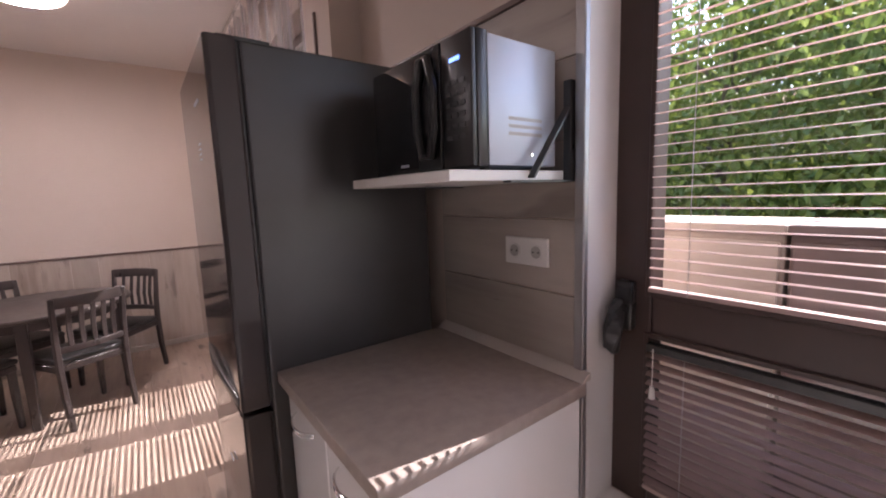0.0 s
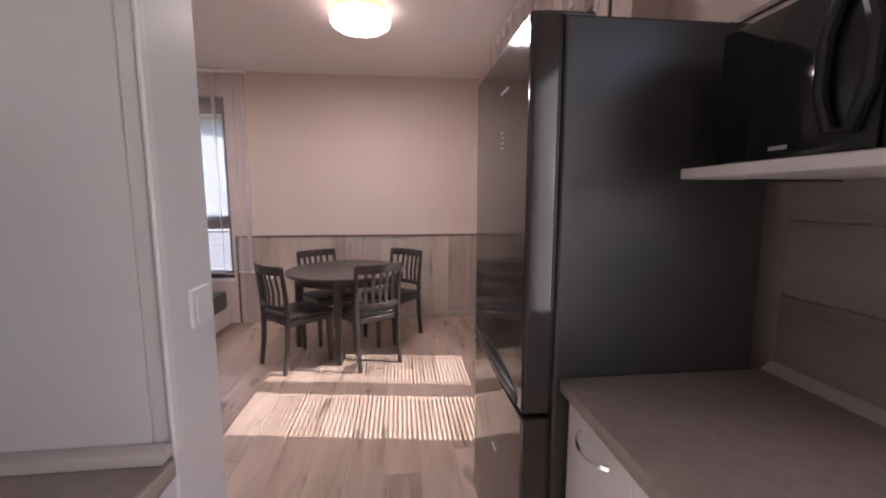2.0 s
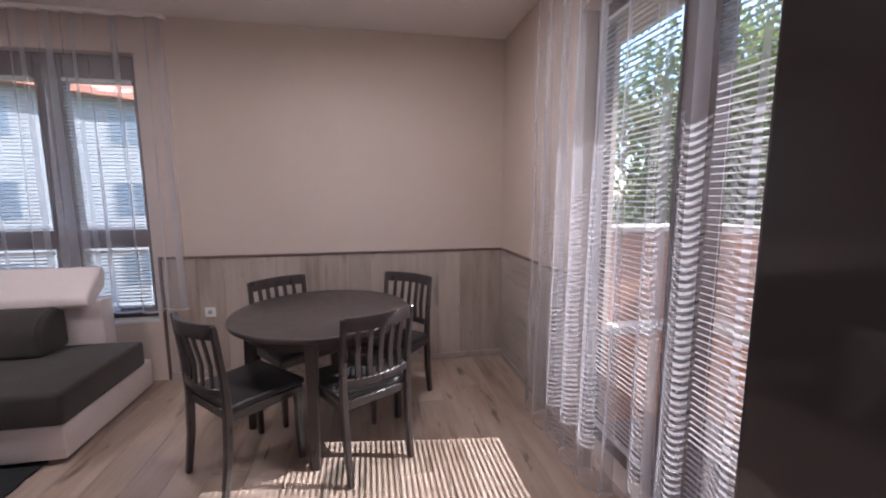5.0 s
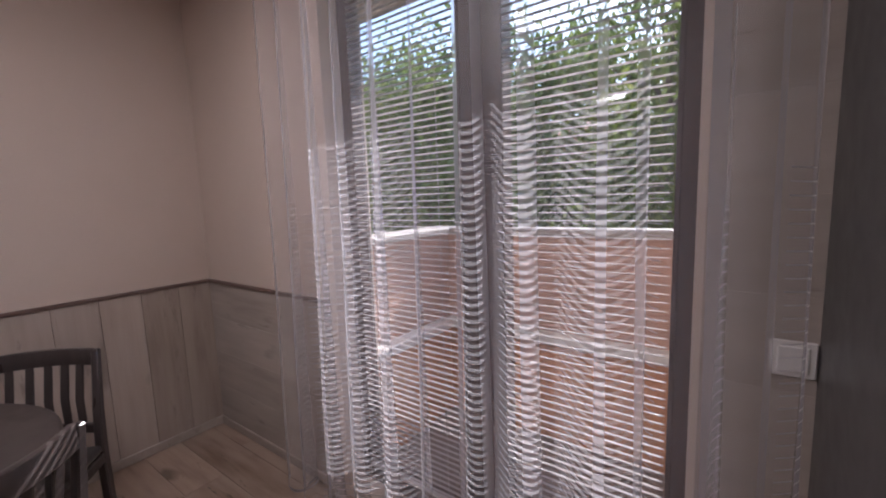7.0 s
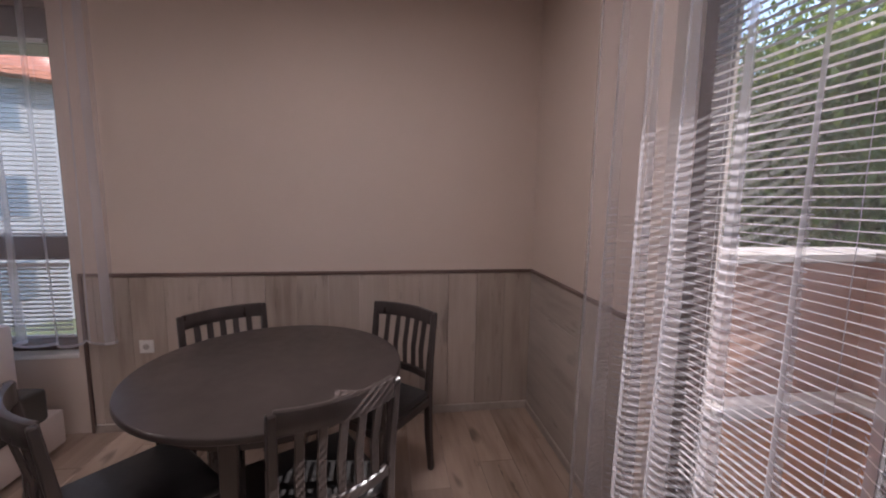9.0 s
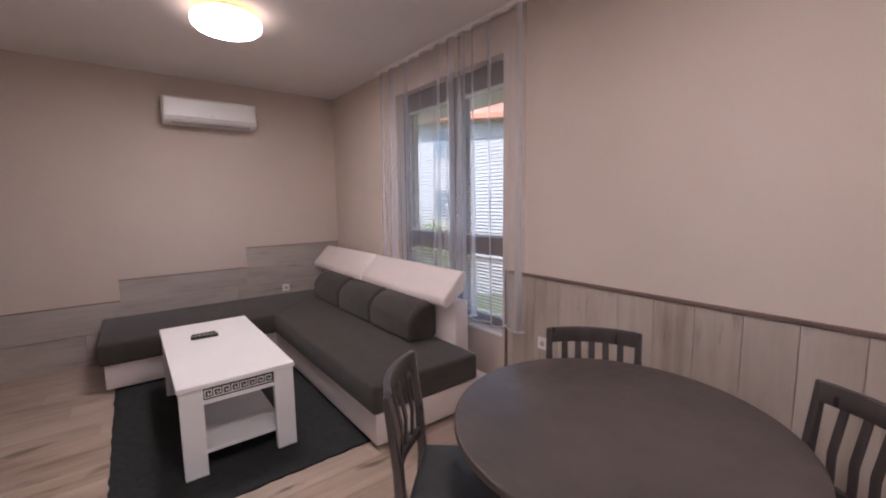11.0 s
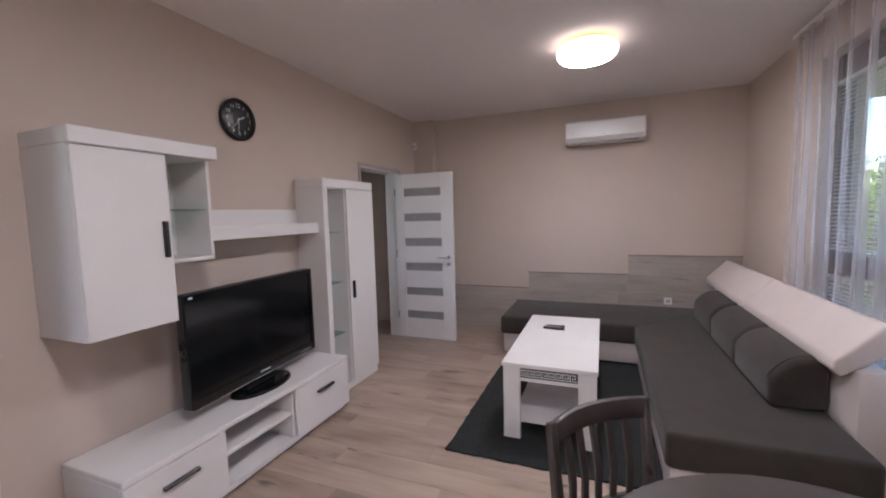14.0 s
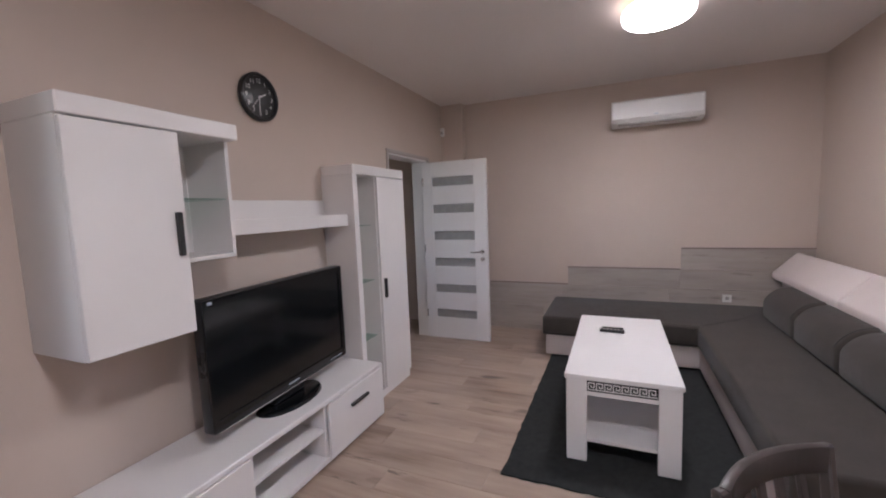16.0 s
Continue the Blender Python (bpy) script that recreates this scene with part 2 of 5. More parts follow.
M_LAMPHALO = glowing("lamp_back_light", (1.0, 0.5, 0.18), 0.5)
M_LED = glowing("blue_led", (0.1, 0.3, 1.0), 0.5)
M_TERRA = plain("terracotta_render", (0.66, 0.28, 0.12), 0.85, var=0.1, scale=4, bump=0.4, bscale=90)
M_PANELPINK = plain("pink_beige_render", (0.50, 0.28, 0.20), 0.8, var=0.1, scale=4, bump=0.3)
M_GREYBOX = plain("grey_brown_laminate", (0.22, 0.16, 0.15), 0.6, var=0.1, scale=4)
M_RENDER = plain("beige_render", (0.55, 0.46, 0.40), 0.85, var=0.06, scale=2, bump=0.3)
M_CONCRETE = plain("balcony_tile", (0.22, 0.17, 0.15), 0.7, var=0.15, scale=4)
M_CAPSTONE = plain("grey_beige_coping", (0.40, 0.35, 0.32), 0.7, var=0.1, scale=5)
M_COPING = plain("white_coping", (0.75, 0.70, 0.66), 0.6, var=0.05)
M_GROUND = plain("ground", (0.09, 0.11, 0.05), 0.95, var=0.35, scale=0.4, bump=0.5, bscale=4)
M_BARK = plain("bark", (0.11, 0.08, 0.06), 0.95, var=0.3, scale=5, bump=0.8, bscale=25)
M_LEAF = leaf_mat("leaves_green", (0.09, 0.14, 0.025), (0.25, 0.30, 0.065))
M_LEAF2 = leaf_mat("leaves_dark", (0.06, 0.105, 0.02), (0.17, 0.23, 0.05))
M_ROOF = plain("roof_tile", (0.36, 0.14, 0.09), 0.8, var=0.2, scale=2)
# facade shade is put into this grey-blue, as the sun strikes the wall
M_HOUSE = plain("house_shade_grey", (0.25, 0.26, 0.28), 0.85, var=0.06, scale=0.6)
M_HOUSEGLASS = plain("house_window", (0.10, 0.13, 0.17), 0.08, var=0.1, bump=0)
M_FLOORBOARD = board("laminate_floor", (0.21, 0.142, 0.105), (0.375, 0.28, 0.22), (0.48, 0.375, 0.305), 1, rough=0.34, grain=6, knots=0.6, spread=0.07)
M_PANEL = board("wall_laminate", (0.27, 0.215, 0.18), (0.40, 0.33, 0.28), (0.48, 0.41, 0.36), 2, rough=0.5, grain=6, spread=0.08, knots=0.3)
M_PANELH = board("wall_laminate_flat", (0.27, 0.232, 0.205), (0.38, 0.33, 0.292), (0.46, 0.405, 0.362), 1, rough=0.5, grain=6, spread=0.05, knots=0.3)
M_VOILE = voile("striped_voile", 0.02, 0.22, 1.45, (0.72, 0.70, 0.74))
M_VOILE2 = voile("plain_voile", 0.57, 0.27, 0.0, (0.80, 0.78, 0.83))


# ---- helpers for building ----
BASE = {}


def thing(name, loc=(0, 0, 0), label="", category="", group="", kind=""):
    ob = new(name)
    ob.empty_display_size = 0.05
    ob.location = loc
    BASE[ob] = Vector(loc)
    return tagged(ob, label, category, group, kind)


def part(name, bm, material, parent=None, label="", smooth=True, angle=35):
    """Links a bmesh, built in world coordinates, as one mesh object under a thing or a part."""
    me = bpy.data.meshes.new(name)
    off = BASE.get(parent, Vector((0, 0, 0))) if parent else Vector((0, 0, 0))
    bmesh.ops.recalc_face_normals(bm, faces=bm.faces)
    bmesh.ops.translate(bm, verts=bm.verts, vec=-off)
    bm.to_mesh(me)
    bm.free()
    for mt in (material if isinstance(material, (list, tuple)) else [material]):
        me.materials.append(mt)
    if smooth:
        me.shade_smooth()
        me.set_sharp_from_angle(angle=radians(angle))
    ob = new(name, me)
    if parent:
        ob.parent = parent
        BASE[ob] = off
    else:
        BASE[ob] = Vector((0, 0, 0))
    if label:
        tagged(ob, label)
    return ob


def box(x0, x1, y0, y1, z0, z1, bevel=0.0, seg=1, bm=None, turn=None):
    own = bm is None
    b = bmesh.new()
    r = bmesh.ops.create_cube(b, size=1)
    for v in b.verts:
        v.co = Vector((x0 + (v.co.x + 0.5) * (x1 - x0), y0 + (v.co.y + 0.5) * (y1 - y0), z0 + (v.co.z + 0.5) * (z1 - z0)))
    if bevel:
        bmesh.ops.bevel(b, geom=b.edges[:], offset=bevel, segments=seg, affect='EDGES', profile=0.5)
    if turn is not None:
        bmesh.ops.transform(b, matrix=turn, verts=b.verts)
    if own:
        return b
    join(bm, b)
    return bm


def join(bm, b):
    me = bpy.data.meshes.new("tmp")
    b.to_mesh(me)
    b.free()
    bm.from_mesh(me)
    bpy.data.meshes.remove(me)
    return bm


def drum(c, r0, r1, depth, axis='z', seg=32, bevel=0.0, bseg=2):
    """A cylinder or cone whose base centre is c, growing along the axis."""
    b = bmesh.new()
    bmesh.ops.create_cone(b, cap_ends=True, segments=seg, radius1=r0, radius2=r1, depth=depth)
    bmesh.ops.translate(b, verts=b.verts, vec=(0, 0, depth / 2))
    if bevel:
        es = [e for e in b.edges if len(e.link_faces) == 2 and any(len(f.verts) > 4 for f in e.link_faces)]
        bmesh.ops.bevel(b, geom=es, offset=bevel, segments=bseg, affect='EDGES', profile=0.5)
    rot = {'z': Matrix.Identity(4), 'x': Matrix.Rotation(radians(90), 4, 'Y'), 'y': Matrix.Rotation(radians(-90), 4, 'X')}[axis]
    bmesh.ops.transform(b, matrix=Matrix.Translation(c) @ rot, verts=b.verts)
    return b


def sweep(points, widths, up=(0, 0, 1), bevel=0.0, seg=1):
    """A bar of rectangular section along points; widths are (across, along up) at each point."""
    b = bmesh.new()
    rings = []
    pts = [Vector(p) for p in points]
    upv = Vector(up)
    for i, p in enumerate(pts):
        d = (pts[min(i + 1, len(pts) - 1)] - pts[max(i - 1, 0)]).normalized()
        s = d.cross(upv).normalized()
        u = s.cross(d).normalized()
        w, h = widths[i] if isinstance(widths, list) else widths
        rings.append([b.verts.new(p + s * (a * w / 2) + u * (c * h / 2)) for a, c in ((-1, -1), (1, -1), (1, 1), (-1, 1))])
    for a, c in zip(rings, rings[1:]):
        for i in range(4):
            b.faces.new((a[i], a[(i + 1) % 4], c[(i + 1) % 4], c[i]))
    b.faces.new(rings[0][::-1])
    b.faces.new(rings[-1])
    if bevel:
        bmesh.ops.recalc_face_normals(b, faces=b.faces)
        bmesh.ops.bevel(b, geom=[e for e in b.edges if e.calc_face_angle(0) > 0.6], offset=bevel, segments=seg, affect='EDGES', profile=0.5)
    return b


def tube(points, r, seg=8):
    b = bmesh.new()
    pts = [Vector(p) for p in points]
    rings = []
    for i, p in enumerate(pts):
        d = (pts[min(i + 1, len(pts) - 1)] - pts[max(i - 1, 0)]).normalized()
        a = d.orthogonal().normalized() if i == 0 else (side - d * side.dot(d)).normalized()
        side = a
        c = d.cross(a)
        rr = r[i] if isinstance(r, list) else r
        rings.append([b.verts.new(p + (a * math.cos(k * 2 * math.pi / seg) + c * math.sin(k * 2 * math.pi / seg)) * rr) for k in range(seg)])
    for q, w in zip(rings, rings[1:]):
        for i in range(seg):
            b.faces.new((q[i], q[(i + 1) % seg], w[(i + 1) % seg], w[i]))
    b.faces.new(rings[0][::-1])
    b.faces.new(rings[-1])
    return b


def prism(profile, axis, a0, a1, bevel=0.0, seg=1):
    """Extrudes a 2D profile along an axis: profile is (y, z) for x, (x, z) for y, (x, y) for z."""
    b = bmesh.new()

    def place(p, a):
        return {'x': (a, p[0], p[1]), 'y': (p[0], a, p[1]), 'z': (p[0], p[1], a)}[axis]
    lo = [b.verts.new(place(p, a0)) for p in profile]
    hi = [b.verts.new(place(p, a1)) for p in profile]
    n = len(profile)
    for i in range(n):
        b.faces.new((lo[i], lo[(i + 1) % n], hi[(i + 1) % n], hi[i]))
    b.faces.new(lo[::-1])
    b.faces.new(hi)
    bmesh.ops.recalc_face_normals(b, faces=b.faces)
    if bevel:
        bmesh.ops.bevel(b, geom=[e for e in b.edges if e.calc_face_angle(0) > 0.5], offset=bevel, segments=seg, affect='EDGES', profile=0.5)
    return b


def wall(name, boxes, material, label):
    b = bmesh.new()
    for q in boxes:
        box(*q, bm=b)
    return tagged(part(name, b, material, smooth=False), label, "wall", kind="structure")


def setting(ob, label, category):
    return tagged(ob, label, category, kind="structure")


CEIL = 2.74
XL, YT = -5.68, -3.70          # inner faces of the far and the television wall
KY = -3.88                     # kitchen face of the partition

# ---- large structure ----
setting(part("floor", box(-5.95, 0.45, -6.4, 0.25, -0.2, -0.012), M_FLOORBOARD, smooth=False), "grey-brown wood laminate floor through both rooms", "floor")
setting(part("ceiling", box(-5.95, 0.45, -6.4, 0.25, CEIL, CEIL + 0.2), M_CEIL, smooth=False), "plain off-white painted ceiling", "ceiling")
wall("wall_dining", [(-5.93, -4.20, 0, 0.25, 0, CEIL), (-2.80, 0.25, 0, 0.25, 0, CEIL), (-4.20, -2.80, 0, 0.25, 0, 0.50), (-4.20, -2.80, 0, 0.25, 2.48, CEIL)], M_WALL, "beige painted wall with a tall window beside the sofa")
wall("wall_balcony", [(0, 0.25, -1.26, 0, 0, CEIL), (0, 0.25, -3.02, -2.68, 0, CEIL), (0, 0.25, -2.68, -1.26, 2.44, CEIL), (0, 0.25, -2.68, -1.26, 0, 0.04)], M_WALL, "beige painted wall with a tall balcony window")
# opening at y -6.10..-5.20 is unseen, added to let more daylight in
wall("wall_kitchen", [(0.155, 0.40, -4.262, -3.02, 0, CEIL), (0.155, 0.40, -6.10, -4.262, 2.44, CEIL), (0.155, 0.40, -5.20, -4.262, 0, 0.49), (0.155, 0.40, -6.10, -5.20, 0, 0.04), (0.155, 0.40, -6.4, -6.10, 0, CEIL)], M_WALL, "beige painted kitchen wall with a window")
wall("wall_far", [(XL - 0.25, XL, -3.95, 0, 0, CEIL), (XL, -5.58, YT, -3.43, 0, CEIL)], M_WALL, "beige painted end wall behind the sofa")
wall("wall_television", [(-5.68, -5.10, KY, YT, 0, CEIL), (-5.10, -4.25, KY, YT, 2.04, CEIL), (-4.25, -1.432, KY, YT, 0, CEIL)], M_WALL, "beige painted partition behind the television")
wall("wall_kitchen_back", [(-2.25, 0.155, -6.4, -6.2, 0, CEIL), (-2.25, -2.02, -6.2, KY, 0, CEIL)], M_WHITEWALL, "white painted kitchen walls")
# unseen opening at x -4.25..-3.35 added so sky light brightens the hall
wall("wall_hall", [(-5.93, -4.25, -4.9, -4.7, 0, CEIL), (-3.35, -2.30, -4.9, -4.7, 0, CEIL), (-4.25, -3.35, -4.9, -4.7, 0, 0.9), (-4.25, -3.35, -4.9, -4.7, 2.3, CEIL), (-5.93, -5.68, -4.7, -3.95, 0, CEIL), (-3.2, -3.0, -4.7, KY, 0, CEIL)], M_WALL, "beige painted hallway walls beyond the open door, with an unseen opening for daylight")

# partition end and kitchen face
p_end = part("trim", box(-1.432, -1.392, KY - 0.002, YT + 0.022, 0, CEIL - 0.002, 0.004), M_WHITEWALL)
setting(p_end, "white painted end of the partition wall", "trim")
part("edge_strip", box(-1.396, -1.386, KY - 0.012, KY + 0.012, 0.9, CEIL - 0.004, 0.003), M_PLASTIC, p_end)
setting(part("splash_panel", box(-2.02, -1.432, KY - 0.006, KY, 0.9, CEIL - 0.004), M_WHITEWALL), "white glossy panel on the kitchen side of the partition", "wall panel")

# balcony and outside shell
setting(part("balcony_floor", box(0.25, 1.12, -7.0, 0.25, -0.25, 0.0), M_CONCRETE, smooth=False), "dull brown tiled balcony floor", "balcony")
setting(part("balcony_slab", box(0.25, 1.10, -7.0, 0.6, 2.79, 2.94), M_RENDER, smooth=False), "beige rendered slab over the balcony", "balcony")
par = setting(part("balcony_parapet", box(1.00, 1.12, -7.0, -1.06, 0.0, 0.60), M_TERRA, smooth=False), "terracotta rendered balcony parapet with white rails", "parapet")
part("coping", box(0.98, 1.135, -7.0, -1.03, 1.22, 1.26, 0.006), M_CAPSTONE, par)
part("upper_panel", box(1.02, 1.10, -7.0, -1.08, 0.60, 1.22), M_PANELPINK, par, "pinkish beige upper parapet panel", smooth=False)
part("ledge", box(0.93, 1.02, -7.0, -1.21, 0.60, 0.66, 0.01), M_COPING, par)
par2 = setting(part("balcony_end_wall", box(0.25, 1.00, -1.21, -1.06, 0.0, 0.60), M_TERRA, smooth=False), "terracotta rendered end wall of the balcony", "parapet")
part("coping", box(0.25, 0.98, -1.24, -1.03, 1.22, 1.26, 0.006), M_CAPSTONE, par2)
part("upper_panel", box(0.25, 1.02, -1.19, -1.08, 0.60, 1.22), M_PANELPINK, par2, "pinkish beige upper parapet panel", smooth=False)
part("ledge", box(0.26, 0.93, -1.28, -1.19, 0.60, 0.66, 0.01), M_COPING, par2)
setting(part("balcony_slab", box(-5.9, -1.2, 0.25, 1.15, 2.52, 2.72), M_RENDER, smooth=False), "rendered slab above the dining room window", "balcony")
setting(part("roof", box(-6.3, 1.10, -7.0, 0.6, 2.95, 3.1), M_RENDER, smooth=False), "concrete slab above the flat", "roof")


def slats(blind, axis, a0, a1, face, z0, z1, pitch=0.0265, width=0.016, tilt=2, cloth=None):
    """The slats of one blind: axis is the direction along the slats, face the plane's place."""
    n = int((z1 - z0) / pitch)
    b = bmesh.new()
    L = (a1 - a0) / 2
    rows = []
    for k in range(4):
        w = -width / 2 + width * k / 3
        h = 0.0022 * (1 - (2 * k / 3 - 1) ** 2)
        ca, sa = math.cos(radians(tilt)), math.sin(radians(tilt))
        ww, hh = w * ca - h * sa, w * sa + h * ca
        rows.append([b.verts.new((ww, s * L, hh) if axis == 'y' else (s * L, ww, hh)) for s in (-1, 1)])
    for a, c in zip(rows, rows[1:]):
        b.faces.new((a[0], a[1], c[1], c[0]))
    r = bmesh.ops.solidify(b, geom=b.faces[:], thickness=0.0008)
    me = bpy.data.meshes.new("slat")
    b.to_mesh(me)
    b.free()
    me.materials.append(cloth or M_SLAT)
    mid = (a0 + a1) / 2
    for i in range(n):
        ob = new("slat", me)
        ob.parent = blind
        z = z1 - (i + 0.5) * pitch
        ob.location = Vector((face, mid, z) if axis == 'y' else (mid, face, z)) - BASE[blind]


def blind_for(axis, a0, a1, face, z0, z1, label, tilt=2, cloth=None, head=None):
    cloth = cloth or M_SLAT
    loc = (face, (a0 + a1) / 2, z0) if axis == 'y' else ((a0 + a1) / 2, face, z0)
    t = thing("window_blind", loc, label, "window blind", "window blinds")

    def slab(w, za, zb):
        return box(face - w, face + w, a0, a1, za, zb, 0.002) if axis == 'y' else box(a0, a1, face - w, face + w, za, zb, 0.002)
    part("head_rail", slab(0.013, z1, z1 + 0.022), head or cloth, t)
    part("bottom_rail", slab(0.012, z0, z0 + 0.012), cloth, t)
    for f in (0.14, 0.86):
        a = a0 + (a1 - a0) * f
        c = (face - 0.014, a, z0) if axis == 'y' else (a, face - 0.014, z0)
        part("cord", drum(c, 0.0011, 0.0011, z1 - z0, seg=6), M_SLAT, t)
    slats(t, axis, a0, a1, face, z0 + 0.012, z1, width=0.014 if abs(tilt) < 13 else 0.022, tilt=tilt, cloth=cloth)
    return t


def framed(name, axis, a0, a1, z0, z1, face, panes, label, depth=0.07, inward=-1):
    """A window in its opening: outer frame, and sash frame and glass for each pane (a0, a1, z0, z1)."""
    mid = (face, (a0 + a1) / 2, z0) if axis == 'y' else ((a0 + a1) / 2, face, z0)
    t = thing(name, mid, label, "window", kind="structure")

    def slab(p0, p1, za, zb, d0=-depth / 2, d1=depth / 2, bv=0.004):
        if axis == 'y':
            return box(face + d0, face + d1, p0, p1, za, zb, bv)
        return box(p0, p1, face + d0, face + d1, za, zb, bv)
    # the frame is what the panes leave over, in upright and level bars
    cols = sorted({(p[0], p[1]) for p in panes})
    edges = [a0] + [e for c in cols for e in c] + [a1]
    for i in range(0, len(edges), 2):
        part("window_frame", slab(edges[i], edges[i + 1], z0, z1), M_BROWN, t)
    for c in cols:
        zs = sorted([(p[2], p[3]) for p in panes if (p[0], p[1]) == c])
        ed = [z0] + [e for q in zs for e in q] + [z1]
        for i in range(0, len(ed), 2):
            part("rail", slab(c[0], c[1], ed[i], ed[i + 1], -depth / 2 + 0.004, depth / 2 - 0.004), M_BROWN, t)
    for p in panes:
        g = part("pane", slab(p[0], p[1], p[2], p[3], 0.012, 0.018, 0), M_GLASS, t)
        g.visible_shadow = False
        # glazing bead round the pane
        bd = bmesh.new()
        s = inward
        lo, hi = sorted((s * (depth / 2 - 0.004), s * (depth / 2 + 0.006)))
        for q in ((p[0] - 0.014, p[0], p[2] - 0.014, p[3] + 0.014), (p[1], p[1] + 0.014, p[2] - 0.014, p[3] + 0.014), (p[0], p[1], p[2] - 0.014, p[2]), (p[0], p[1], p[3], p[3] + 0.014)):
            join(bd, slab(q[0], q[1], q[2], q[3], lo, hi, 0.002))
        part("bead", bd, M_BROWN, t)
    return t


# balcony window of the living room
framed("window_1", 'y', -2.68, -1.26, 0.04, 2.44, 0.14, [(-2.62, -2.09, 0.12, 2.37), (-1.90, -1.33, 0.12, 2.37)], "dark brown framed balcony window with two tall panes")
blind_for('y', -2.615, -2.095, 0.095, 0.14, 2.33, "white venetian blind with open slats in the balcony window", -11)
blind_for('y', -1.895, -1.335, 0.095, 0.14, 2.33, "white venetian blind with open slats in the balcony window", -11)
# kitchen window
w3 = framed("window_2", 'y', -5.20, -4.262, 0.49, 2.44, 0.335, [(-5.09, -4.372, 1.135, 2.37), (-5.09, -4.372, 0.56, 1.005)], "dark brown framed kitchen window with a middle rail")
blind_for('y', -5.085, -4.375, 0.285, 1.14, 2.33, "venetian blind with open slats in the kitchen window, pink bounce light in its colour", 4, M_SLATPINK)
blind_for('y', -5.085, -4.375, 0.285, 0.565, 0.975, "venetian blind in the lower kitchen window pane, pink bounce light in its colour", 22, M_SLATPINK, M_BLACK)
# unseen door added for kitchen daylight; its blind only cuts the sun
framed("unseen_glazed_door", 'y', -6.10, -5.20, 0.04, 2.44, 0.335, [(-6.02, -5.28, 0.12, 2.37)], "unseen dark brown framed door added to let daylight into the kitchen")
blind_for('y', -6.015, -5.285, 0.285, 0.14, 2.33, "unseen venetian blind with open slats added to cut sun through the kitchen door", -13, M_SLATPINK)
hdl = part("window_handle", box(0.268, 0.30, -4.335, -4.285, 1.02, 1.16, 0.008, 2), M_BLACK, w3)
part("lever", sweep([(0.262, -4.31, 1.10), (0.235, -4.31, 1.08), (0.225, -4.305, 1.02), (0.228, -4.30, 0.965)], (0.028, 0.05), bevel=0.006), M_BLACK, hdl)
tg = thing("blind_pull", (0.262, -4.40, 0.86), "clear plastic pull cord of the lower blind", "cord")
part("cord", drum((0.262, -4.40, 0.88), 0.0015, 0.0015, 0.11, seg=6), M_PLASTIC, tg)
part("toggle", drum((0.262, -4.40, 0.85), 0.009, 0.006, 0.035, seg=10, bevel=0.002), M_PLASTIC, tg)
setting(part("window_sill", box(0.14, 0.30, -5.20, -4.262, 0.47, 0.493, 0.004), M_PLASTIC), "white kitchen window sill", "sill")
setting(part("reveal_lining", box(0.158, 0.30, -4.268, -4.262, 0.49, 2.44), M_WHITEWALL), "white lining of the kitchen window reveal", "trim")
# dining room window
framed("window_3", 'x', -4.20, -2.80, 0.50, 2.48, 0.12, [(-4.13, -3.49, 1.20, 2.30), (-3.31, -2.86, 1.20, 2.30), (-4.13, -3.49, 0.58, 1.06), (-3.31, -2.86, 0.58, 1.06)], "dark brown framed window with four panes and a middle rail")
for a0, a1 in ((-4.125, -3.495), (-3.305, -2.865)):
    blind_for('x', a0, a1, 0.07, 1.21, 2.283, "white venetian blind with open slats in the upper pane", 16)
    blind_for('x', a0, a1, 0.07, 0.59, 1.02, "white venetian blind with tilted slats in the lower pane", 24)
setting(part("window_sill", box(-4.20, -2.80, -0.005, 0.09, 0.478, 0.502, 0.004), M_PLASTIC), "white window sill behind the sofa", "sill")


